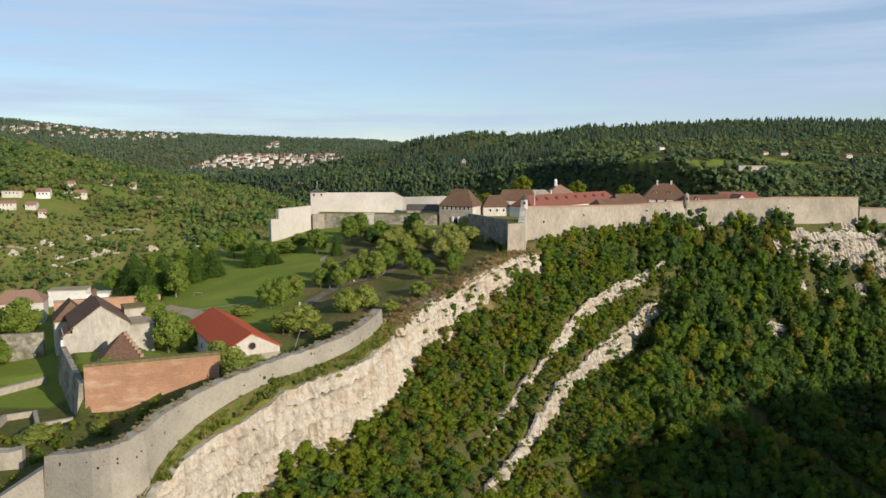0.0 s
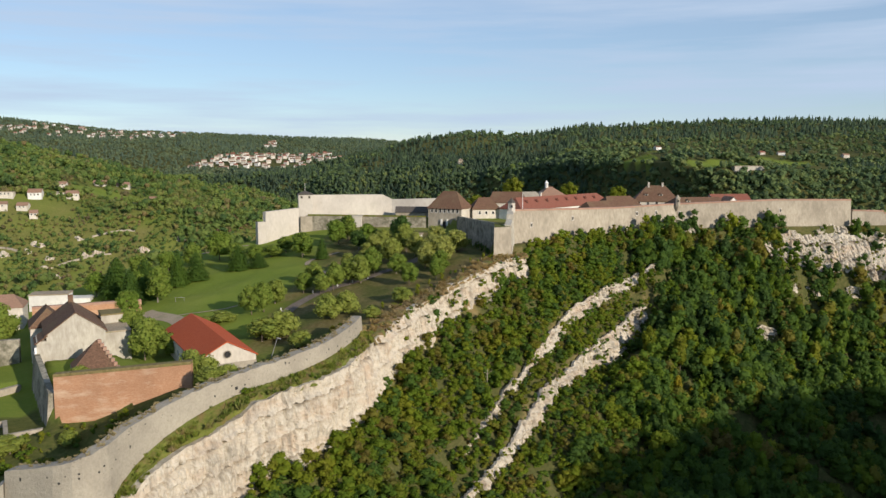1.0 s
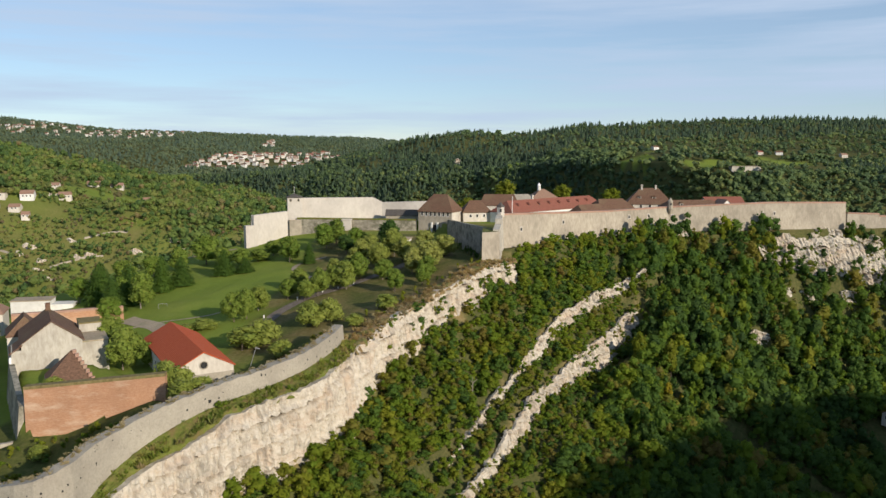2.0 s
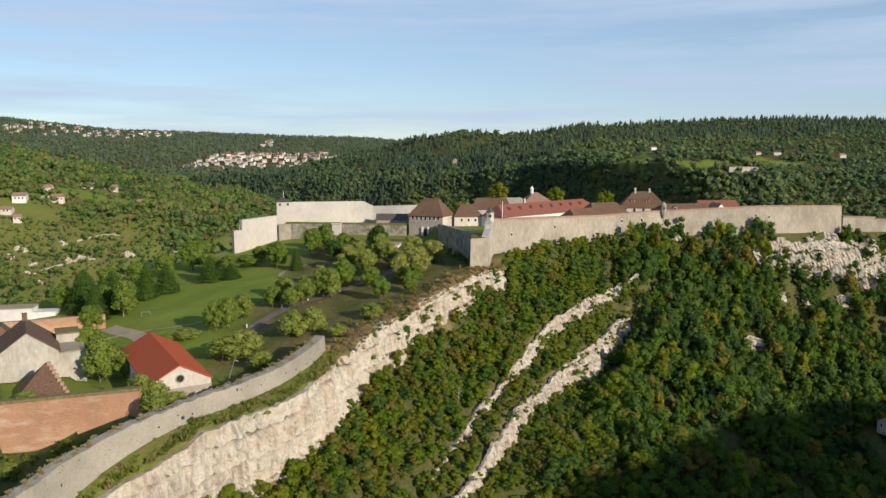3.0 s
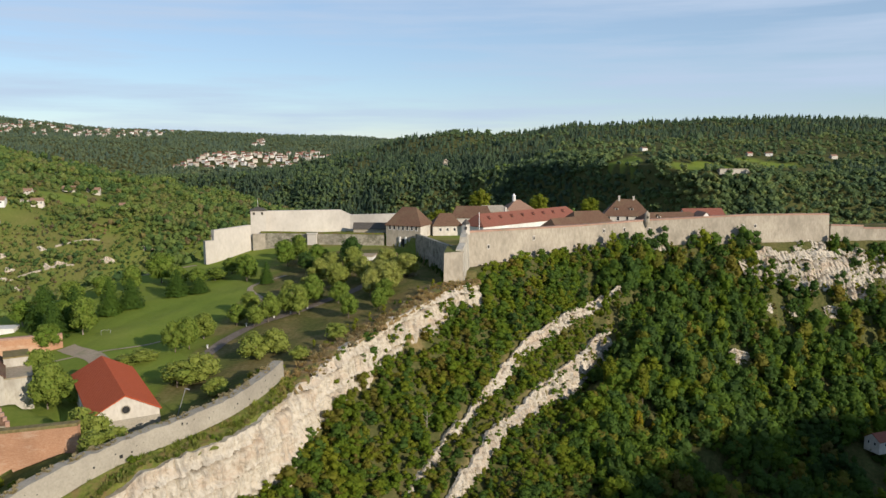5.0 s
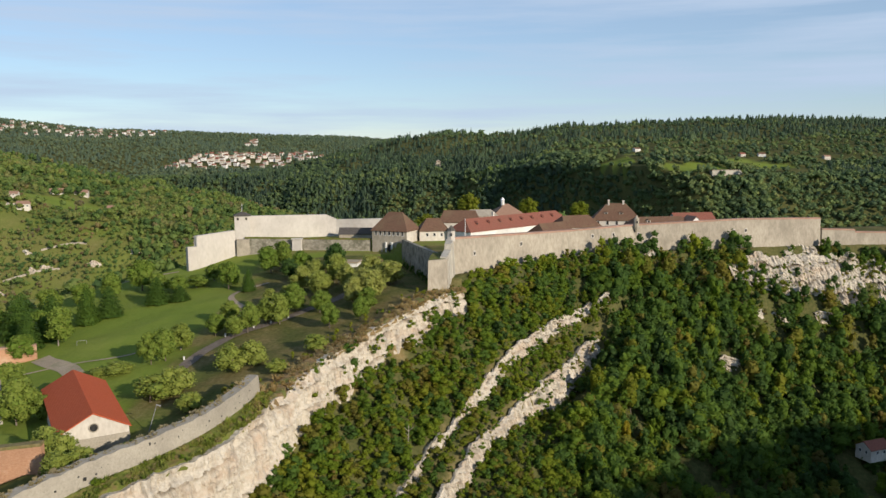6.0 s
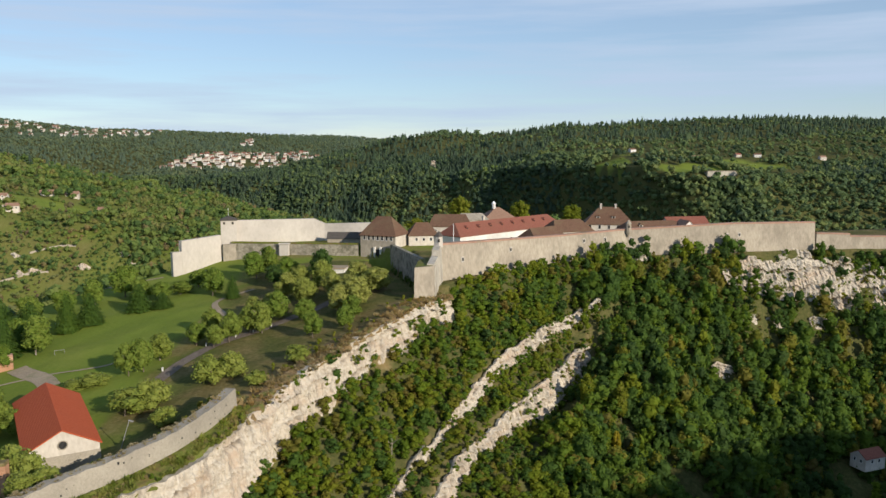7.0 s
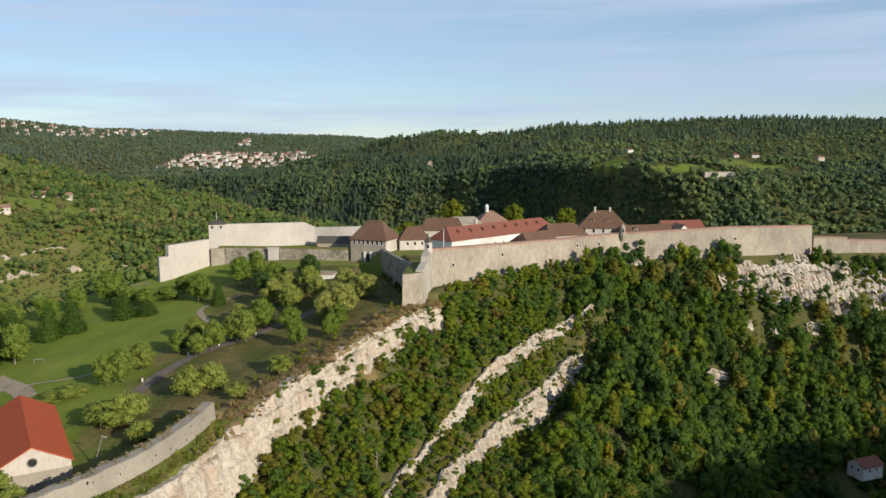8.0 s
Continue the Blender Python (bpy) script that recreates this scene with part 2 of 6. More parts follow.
# Stronger haze painted into the leaves of the most distant hills.
M_LEAF_HAZE = foliage("haze_tinted_hill_leaves", [(0.0, (0.098, 0.145, 0.118)), (0.4, (0.132, 0.186, 0.120)), (0.7, (0.165, 0.215, 0.118)), (1.0, (0.200, 0.215, 0.130))])
M_YELLOW = foliage("yellow_autumn_leaves", [(0.0, (0.26, 0.22, 0.02)), (0.5, (0.36, 0.30, 0.03)), (1.0, (0.45, 0.38, 0.05))])


def ground_material():
    """One sheet: lawn, dry grass, wood floor, bare rock, mixed by the sheet's cover attribute."""
    m, n, l, b = material("ground", 0.95, 0.05)
    at = n.new("ShaderNodeAttribute")
    at.attribute_name = "cover"
    sp = n.new("ShaderNodeSeparateColor")
    l.new(at.outputs["Color"], sp.inputs[0])
    f1 = node_noise(n, l, 0.9, 6, 0.65)
    f2 = node_noise(n, l, 0.05, 5, 0.6)
    wood = node_ramp(n, l, f1, [(0.3, (0.050, 0.060, 0.020)), (0.55, (0.090, 0.092, 0.032)), (0.8, (0.145, 0.115, 0.055))])
    lawn = node_ramp(n, l, f2, [(0.3, (0.120, 0.178, 0.026)), (0.5, (0.158, 0.208, 0.034)), (0.72, (0.205, 0.228, 0.052))])
    lawn = node_mix(n, l, 0.5, lawn, node_ramp(n, l, f1, [(0.3, (0.118, 0.172, 0.025)), (0.7, (0.188, 0.222, 0.046))]))
    dry = node_ramp(n, l, f1, [(0.3, (0.15, 0.105, 0.045)), (0.5, (0.21, 0.155, 0.07)), (0.75, (0.28, 0.225, 0.12))])
    rock = node_ramp(n, l, f1, [(0.3, (0.34, 0.29, 0.22)), (0.5, (0.50, 0.44, 0.35)), (0.75, (0.62, 0.56, 0.47))])
    col = node_mix(n, l, sp.outputs[0], wood, lawn)
    col = node_mix(n, l, sp.outputs[1], col, dry)
    col = node_mix(n, l, sp.outputs[2], col, rock)
    l.new(col, b.inputs["Base Color"])
    node_bump(n, l, f1, b, 0.6, 0.3)
    return m


M_GROUND = ground_material()


# ---- mesh helpers ----
def mesh_from(name, verts, faces, mat=None, tint=None, smooth=False):
    """A mesh from arrays; faces: one array of equal corner counts, or a list of them."""
    me = bpy.data.meshes.new(name)
    verts = np.asarray(verts, np.float32)
    groups = [np.asarray(f, np.int32) for f in (faces if isinstance(faces, list) else [faces]) if len(f)]
    loops = np.concatenate([g.ravel() for g in groups])
    counts = np.concatenate([np.full(len(g), g.shape[1], np.int32) for g in groups])
    me.vertices.add(len(verts))
    me.vertices.foreach_set("co", verts.ravel())
    me.loops.add(len(loops))
    me.loops.foreach_set("vertex_index", loops)
    me.polygons.add(len(counts))
    me.polygons.foreach_set("loop_start", np.concatenate([[0], np.cumsum(counts)[:-1]]).astype(np.int32))
    me.polygons.foreach_set("loop_total", counts)
    me.polygons.foreach_set("use_smooth", np.full(len(counts), smooth, bool))
    me.update(calc_edges=True)
    if tint is not None:
        a = me.attributes.new("tint", "FLOAT", "POINT")
        a.data.foreach_set("value", np.asarray(tint, np.float32))
    if mat:
        me.materials.append(mat)
    me.validate()
    return me


def part(name, me, parent=None, label=""):
    ob = new(name, me)
    if parent:
        ob.parent = parent
    if label:
        ob["label"] = label
    return ob


def part_bm(name, bm, mat, parent=None, label=""):
    bmesh.ops.recalc_face_normals(bm, faces=bm.faces)
    me = bpy.data.meshes.new(name)
    bm.to_mesh(me)
    bm.free()
    me.materials.append(mat)
    return part(name, me, parent, label)


def thing(name, label, category, group="", kind="", at=None):
    ob = new(name)
    if at is not None:
        ob.matrix_basis = at
    return tagged(ob, label, category, group, kind)


def add_box(bm, x0, y0, z0, x1, y1, z1, bevel=0.0):
    r = bmesh.ops.create_cube(bm, size=1.0)
    for v in r["verts"]:
        v.co = Vector((x0 if v.co.x < 0 else x1, y0 if v.co.y < 0 else y1, z0 if v.co.z < 0 else z1))
    if bevel:
        es = list({e for v in r["verts"] for e in v.link_edges})
        bmesh.ops.bevel(bm, geom=es, offset=bevel, segments=1, affect="EDGES")


def box_part(name, x0, y0, z0, x1, y1, z1, mat, parent, label="", bevel=0.0):
    bm = bmesh.new()
    add_box(bm, x0, y0, z0, x1, y1, z1, bevel)
    return part_bm(name, bm, mat, parent, label)


def poly_part(name, verts, faces, mat, parent, label=""):
    bm = bmesh.new()
    vs = [bm.verts.new(v) for v in verts]
    for f in faces:
        bm.faces.new([vs[i] for i in f])
    return part_bm(name, bm, mat, parent, label)


def fbm(x, y, scale, octaves=4, seed=0.0):
    """Cheap smooth noise on arrays, about -1 to 1."""
    rng = np.random.RandomState(int(seed * 17) + 5)
    out, amp, tot = np.zeros(np.shape(x)), 1.0, 0.0
    for k in range(octaves):
        for _ in range(3):
            a, p = rng.uniform(0, 2 * np.pi, 2)
            q = rng.uniform(0.75, 1.3) * 2 ** k / scale * 2 * np.pi
            out += amp / 3 * np.sin((np.cos(a) * x + np.sin(a) * y) * q + p + 1.7 * np.sin((np.sin(a) * x - np.cos(a) * y) * q * 0.6 + p * 2))
        tot += amp
        amp *= 0.5
    return out / tot * 1.6


def smax(a, b, k):
    h = np.clip(0.5 + 0.5 * (a - b) / k, 0, 1)
    return b + (a - b) * h + k * h * (1 - h)


def smin(a, b, k):
    return -smax(-a, -b, k)


def resample(pts, step):
    """Points along a polyline of rows, about step apart, rounded at the corners."""
    pts = np.asarray(pts, float)
    for _ in range(2):
        a, b = pts[:-1], pts[1:]
        mid = np.stack([0.75 * a + 0.25 * b, 0.25 * a + 0.75 * b], 1).reshape(-1, pts.shape[1])
        pts = np.concatenate([pts[:1], mid, pts[-1:]])
    s = np.concatenate([[0], np.cumsum(np.hypot(*np.diff(pts[:, :2], axis=0).T))])
    t = np.linspace(0, s[-1], max(2, int(s[-1] / step) + 1))
    return np.stack([np.interp(t, s, pts[:, k]) for k in range(pts.shape[1])], 1)


def nearest(x, y, line):
    """Distance to a polyline, the other columns of its rows there, and the signed side (right of its way positive)."""
    x, y = np.asarray(x, float), np.asarray(y, float)
    best, side = np.full(x.shape, 1e9), np.zeros(x.shape)
    vals = [np.zeros(x.shape) for _ in range(line.shape[1])]
    for a, b in zip(line[:-1], line[1:]):
        d = b[:2] - a[:2]
        t = np.clip(((x - a[0]) * d[0] + (y - a[1]) * d[1]) / (d @ d), 0, 1)
        px, py = a[0] + t * d[0], a[1] + t * d[1]
        dist = np.hypot(x - px, y - py)
        near = dist < best
        best = np.where(near, dist, best)
        side = np.where(near, (x - a[0]) * d[1] - (y - a[1]) * d[0], side)
        for k in range(line.shape[1]):
            vals[k] = np.where(near, a[k] + t * (b[k] - a[k]), vals[k])
    return best, vals, np.sign(side)


def inside(x, y, poly):
    c = np.zeros(np.shape(x), bool)
    for (x0, y0), (x1, y1) in zip(poly, np.roll(poly, -1, 0)):
        cross = ((y0 > y) != (y1 > y)) & (x < (x1 - x0) * (y - y0) / (y1 - y0 + 1e-12) + x0)
        c ^= cross
    return c


# ---- the lie of the land ----
# Outer edge of the ridge: x, y, height at the top, at the cliff's foot, slope below it, metres over which that slope eases.
RIDGE = np.array([
    (-130, 104, 2, -22, 0.9, 200), (-92, 111, 3, -16, 0.9, 200), (-74, 113, 5, -14, 0.9, 200), (-54.3, 115, 3, -9, 0.9, 200), (-52, 126, 7, -6.5, 0.9, 200), (-49.6, 133.7, 9, -5, 0.9, 200),
    (-43, 143, 11.5, -2, 0.85, 200), (-37, 151, 14.2, 1.0, 0.85, 200), (-27, 160.5, 15, 1.5, 0.85, 200), (-20.2, 176, 16.2, 2.5, 0.85, 200), (-17.6, 190, 17.4, 6.5, 0.85, 200),
    (-12.5, 206, 19.6, 10.0, 0.80, 200), (-4.6, 221, 22, 12.5, 0.82, 200), (6, 235, 25, 16.5, 0.84, 200), (17, 255, 28, 22.5, 0.9, 200), (27, 266, 28, 24, 0.9, 200), (29, 281, 31, 29, 0.85, 220)])
FLANK = np.array([
    (72.2, 324.5, 31, 30.5, 0.8, 250), (101.6, 339.3, 31, 30, 1.3, 100), (149.5, 350, 31, 29, 1.7, 65), (188, 358.6, 30, 27, 1.7, 65),
    (260, 364, 28, 22, 1.7, 60), (400, 404, 20, 14, 1.5, 60)])
BACK = np.array([
    (380, 470, 20, 10, 0.8, 80), (190, 430, 33, 25, 0.9, 90), (60, 470, 33, 25, 0.9, 90), (-60, 405, 30, 22, 0.8, 90),
    (-84, 340, 26, 22, 0.6, 120), (-112, 318, 18, 15, 0.55, 140), (-140, 280, 9, 6, 0.5, 150), (-175, 215, 6, 2, 0.5, 150),
    (-190, 140, 3, -8, 0.6, 150)])
EDGE = np.concatenate([RIDGE, FLANK, BACK, RIDGE[:1]])
# Wall along the edge: x, y, top, foot.
RAMPART = np.array([(-69.5, 121, 12, 0), (-54.5, 117.5, 15, 3.5), (-53, 131, 16.4, 9.8), (-43.6, 147.5, 19, 14.6),
                    (-28.5, 164, 20.6, 16.4), (-22.6, 179, 21.5, 17.3), (-20.2, 192.3, 22.3, 18)])
# Rock ribs down the wooded slope: x, y, crest, drop.
RIB_UPPER = np.array([(3, 186, -12, 2), (16, 211, -5, 3), (27, 231, 2, 3), (39, 254, 9.5, 3.5), (49, 272, 11.5, 3.5), (73, 301, 16, 3), (84, 309, 18, 1.5)])
RIB_LOWER = np.array([(4, 172, -18, 1.5), (16, 194, -13, 2.5), (29, 222, -5, 4.5), (37, 234, -3.5, 3), (43, 243, -1, 7), (56, 264, 0.5, 10), (73, 291, 4, 9), (80, 300, 7, 1)])
CITADEL = np.array([(-66, 352), (-7, 346), (14, 330), (18, 292), (24, 291), (69, 331), (99, 345), (148, 355), (184, 363), (190, 428), (60, 468), (-58, 404)])

FIELDS = [(218, 890, 22, 28), (292, 828, 40, 38), (268, 950, 40, 22), (382, 932, 54, 44), (-285, 680, 50, 26), (-385, 652, 22, 9)]

# Houses standing by the plateau's meadows.
HOMES = [(275, 1020), (327, 933), (400, 994), (427, 1000), (496, 975)]

# Sunk ground before the gate, and the raised yard behind the brick wall.
DITCH = np.array([(-180, 100), (-180, 186), (-99.5, 186), (-80.8, 157), (-52, 159), (-45, 149), (-54, 132), (-55.5, 119), (-69, 122), (-90, 112)])
MOAT = np.array([(-3, 333), (5.6, 335), (17.9, 287), (16.6, 266), (10, 272), (2, 300)])
YARD = np.array([(-80, 157.5), (-52, 160.5), (-62, 178), (-82, 192), (-97, 186)])


def plateau_front(x):
    """The wooded plateau's near side: where it starts to rise, over what run, and the height of its lip."""
    at = (-600, -300, -100, 40, 110, 170, 268, 318, 375, 600, 2500)
    front = np.interp(x, at, (1450, 1210, 1060, 990, 985, 900, 740, 655, 580, 500, 480)) + 14 * fbm(x, 0 * x, 120, 3, 23)
    run = np.interp(x, at, (220, 220, 200, 150, 62, 45, 52, 130, 250, 330, 340))
    lip = np.interp(x, at, (10, 20, 26, 32, 42, 50, 52, 47, 43, 42, 45))
    return front, run, lip


def hills(x, y):
    """Valley floor and the hills round the ridge."""
    # terraced hillside beyond the valley
    steep = 1 + 0.39 * (y - 567) - 0.15 * (x + 291)
    bench = 25 - 0.2 * (x + 322) - 0.04 * (y - 959) - 0.22 * np.maximum(0, y - 1010) + 5 * fbm(x, y, 300, 3, 1)
    spur = smin(steep, bench, 14)
    # wooded plateau beyond the ridge
    crest = np.interp(x, (-600, -300, -100, -52, 46, 122, 231, 297, 450, 635, 850, 2500), (-20, 25, 72, 88, 100, 94, 105, 111, 118, 125, 122, 130))
    front, run, lip = plateau_front(x)
    step = np.clip((y - front) / run, 0, 1)
    up = np.clip((y - front - run) / np.maximum(1500 - front - run, 120), 0, 1)
    plateau = -62 + (62 + lip) * step * step * (3 - 2 * step) + (crest - lip) * up - 0.02 * np.maximum(0, y - 1600) + 5 * fbm(x, y, 190, 3, 21) * step
    # far hills
    far_crest = np.interp(x, (-4000, -1547, -1155, -919, -487, -290, -153, 400), (200, 180, 136, 129, 114, 110, 100, 95))
    far = np.where(y < 1861, -30 + 70 * (y - 1500) / 361, 40 + (far_crest - 40) * np.clip((y - 1861) / 840, 0, 1) ** 0.9)
    far = far - 0.03 * np.maximum(0, y - 2800)
    far = far + 22 * np.clip((-600 - x) / 500, 0, 1) * np.exp(-((y - 1900) / 500) ** 2)
    # hill across the river, behind the camera's shoulder
    wu, ww = (x - 395) * 0.73 + (y + 49) * 0.68, (x - 395) * 0.68 - (y + 49) * 0.73
    west = -70 + 198 * (1 - 0.0007 * np.clip(wu, -150, 150)) * np.exp(-((wu - 10) / 215) ** 4 - (ww / 120) ** 2) * (1 + 0.035 * fbm(x, y, 70, 4, 9))
    z = np.full(np.shape(x), -72.0)
    for h in (spur, plateau, far, west):
        z = smax(z, h, 12)
    return z + 2.5 * fbm(x, y, 140, 4, 2)


def ridge_top(x, y):
    """Ground on top of the ridge."""
    z = 15 + 0.115 * (x + 85) + 0.1 * (y - 248)
    z = np.clip(z, 3.0, 30) + 0.35 * fbm(x, y, 40, 3, 3)
    low = 5.0 + 2.5 * np.clip((y - 146) / 10, 0, 1) * np.clip((x + 86) / 8, 0, 1)
    z = np.where(inside(x, y, DITCH), low + 7 * np.clip((x + 72) / 18, 0, 1) * np.clip((y - 138) / 12, 0, 1), z)
    z = np.where(inside(x, y, YARD), 12.5, z)
    z = np.where(inside(x, y, MOAT), np.minimum(z, 25.5), z)
    # earth bank behind the rampart, and the steep grass strip between its foot and the cliff
    d, v, side = nearest(x, y, RAMPART[1:])
    bank = v[2] - 1.5 - 0.5 * np.maximum(0, d - 2.5)
    z = np.where((y > 154) & (side < 0), smax(z, bank, 1.0), z)
    z = np.where((y > 120) & (side < 0) & (d < 1.9), v[3] - 1.0, z)
    de, ve, _ = nearest(x, y, RIDGE)
    strip = v[3] - 1.0 + (ve[2] - v[3]) * d / (d + de + 1e-6)
    z = np.where((side > 0) & (d < 12) & (y < 194), strip, z)
    z = np.where((y > 192) & (y < 272) & (de < 10), z + (ve[2] - z) * (1 - de / 10), z)
    z = np.where((y > 117) & (y < 264), z - 4.5 * np.clip(1.5 - de / 1.4, 0, 1), z)
    # ground behind the curtain walls
    return np.where(inside(x, y, CITADEL), 34.0, z)


def ground(x, y):
    x, y = np.asarray(x, float), np.asarray(y, float)
    d, v, _ = nearest(x, y, EDGE)
    inn = inside(x, y, EDGE[:, :2])
    wob = 2.2 * fbm(x, y, 30, 3, 4) * np.clip(d / 10, 0, 1)
    fall = v[3] - v[4] * v[5] * (1 - np.exp(-d / v[5])) + wob
    foot = np.clip(d / 0.6, 0, 1)
    out = v[2] + (fall - v[2]) * foot
    for rib in (RIB_UPPER, RIB_LOWER):
        e, r, side = nearest(x, y, rib)
        s = e * side
        ends = np.clip((np.hypot(x - rib[0, 0], y - rib[0, 1]) + 2) / 14, 0, 1) * np.clip((np.hypot(x - rib[-1, 0], y - rib[-1, 1]) + 2) / 14, 0, 1)
        goal = np.where(s < 0, r[2] + 0.55 * e, r[2] - r[3] * np.clip(e / 2.0, 0, 1) - 0.6 * e)
        out = out + (goal - out) * np.exp(-(e / 9.0) ** 2) * ends * ~inn
    z = np.where(inn, ridge_top(x, y), out)
    return np.where(inn, z, smax(z, hills(x, y), 10))


def in_fields(x, y):
    """Meadows: on the plateau and on the hillside across the valley. Rows of centre and half sizes."""
    x, y = np.asarray(x, float), np.asarray(y, float)
    out = np.zeros(np.shape(x), bool)
    for cx, cy, rx, ry in FIELDS:
        out |= np.hypot((x - cx) / rx, (y - cy) / ry) < 1 + 0.15 * fbm(x, y, 45, 2, 22)
    front, run, _ = plateau_front(x)
    return out & ((x < 0) | (y > front + run + 2))


def axis(lo, hi, fine_lo, fine_hi, step, mid_lo, mid_hi, grow=1.09):
    """Grid lines: step apart in the fine stretch, 15 m at most in the middle one, wider beyond."""
    a = list(np.arange(fine_lo, fine_hi + step, step))
    s = step
    while a[-1] < hi:
        s = min(s * grow, 15 if a[-1] < mid_hi else 70)
        a.append(a[-1] + s)
    s = step
    while a[0] > lo:
        s = min(s * grow, 15 if a[0] > mid_lo else 70)
        a.insert(0, a[0] - s)
    return np.array(a)


def build_ground():
    ax, ay = axis(-3200, 2600, -150, 232, 1.6, -650, 750), axis(-900, 4300, 100, 400, 1.6, -100, 1500)
    gx, gy = np.meshgrid(ax, ay)
    x, y = gx.ravel(), gy.ravel()
    z = ground(x, y)
    n, m = len(ax), len(ay)
    i = (np.arange(m - 1)[:, None] * n + np.arange(n - 1)).ravel()
    me = mesh_from("ground", np.stack([x, y, z], 1), np.stack([i, i + 1, i + n + 1, i + n], 1), M_GROUND, smooth=True)
    # cover: lawn, dry grass, rock
    d, v, _ = nearest(x, y, EDGE)
    inn = inside(x, y, EDGE[:, :2])
    # Right of the park road: olive grass, darkened further for the bank's shade.
    lawn = np.where(inn, 1.0 - 0.88 * np.clip((x + 52 + 6 * fbm(x, y, 30, 3, 10)) / 12, 0, 1) * (y < 330), 0.0)
    lawn = np.where((y > 276) & (x > 24) & ~inside(x, y, CITADEL), 0.0, lawn)
    dl, _, _ = nearest(x, y, RIDGE[10:15])
    dry = np.where(inn, np.clip(1.5 - dl / 8 + 0.35 * fbm(x, y, 14, 3, 5), 0, 1), 0)
    dry = np.maximum(dry, np.where(~inn & (d < 3.5) & (y < 262), 0.6 + 0.5 * fbm(x, y, 9, 3, 6), 0))
    lawn = np.maximum(lawn, np.where(~inn & (d < 6) & (y < 200), 0.15, 0))
    terr = np.clip(1 - np.hypot((x + 285) / 110, (y - 560) / 60), 0, 1)
    dry = np.maximum(dry, np.where(inn & (x > -50), np.clip(0.25 + 0.5 * fbm(x, y, 22, 3, 11), 0, 0.6), 0))
    dry = np.maximum(dry, 0.35 * np.clip(1.2 * terr + 0.7 * fbm(x, y, 40, 3, 7), 0, 1) * (terr > 0))
    # Ditch floor cover turned dark to carry the rampart's shadow.
    lawn = np.where(inside(x, y, DITCH) & ((y < 166) | (x > -92)), 0.15, lawn)
    hill = ~inn & (x < -90) & (y > 330) & (y < 1080)
    lawn = np.maximum(lawn, np.where(hill, np.clip(0.6 + 0.3 * fbm(x, y, 60, 3, 12), 0, 0.9), 0))
    dry = np.maximum(dry, np.where(hill, np.clip(0.12 + 0.4 * fbm(x, y, 50, 3, 13), 0, 0.5), 0))
    meadow = in_fields(x, y)
    lawn, dry = np.where(meadow, 1.0, lawn), np.where(meadow, 0.0, dry)
    rock = np.zeros(x.shape)
    for rib in (RIB_UPPER, RIB_LOWER):
        e, r, side = nearest(x, y, rib)
        rock = np.maximum(rock, np.where((e * side > -1.5) & (e * side < 3), 0.3 + 0.6 * fbm(x, y, 7, 3, 8), 0) * ~inn * np.clip(r[3] / 3 - 0.3, 0, 1))
    col = np.stack([lawn, np.maximum(dry, np.clip(rock, 0, 0.8)), 0 * lawn, np.ones(x.shape)], 1).astype(np.float32)
    a = me.attributes.new("cover", "FLOAT_COLOR", "POINT")
    a.data.foreach_set("color", np.clip(col, 0, 1).ravel())
    return tagged(part("ground", me), "rolling green hills, wooded slopes and mown ridge-top lawn", "ground", kind="structure")


build_ground()


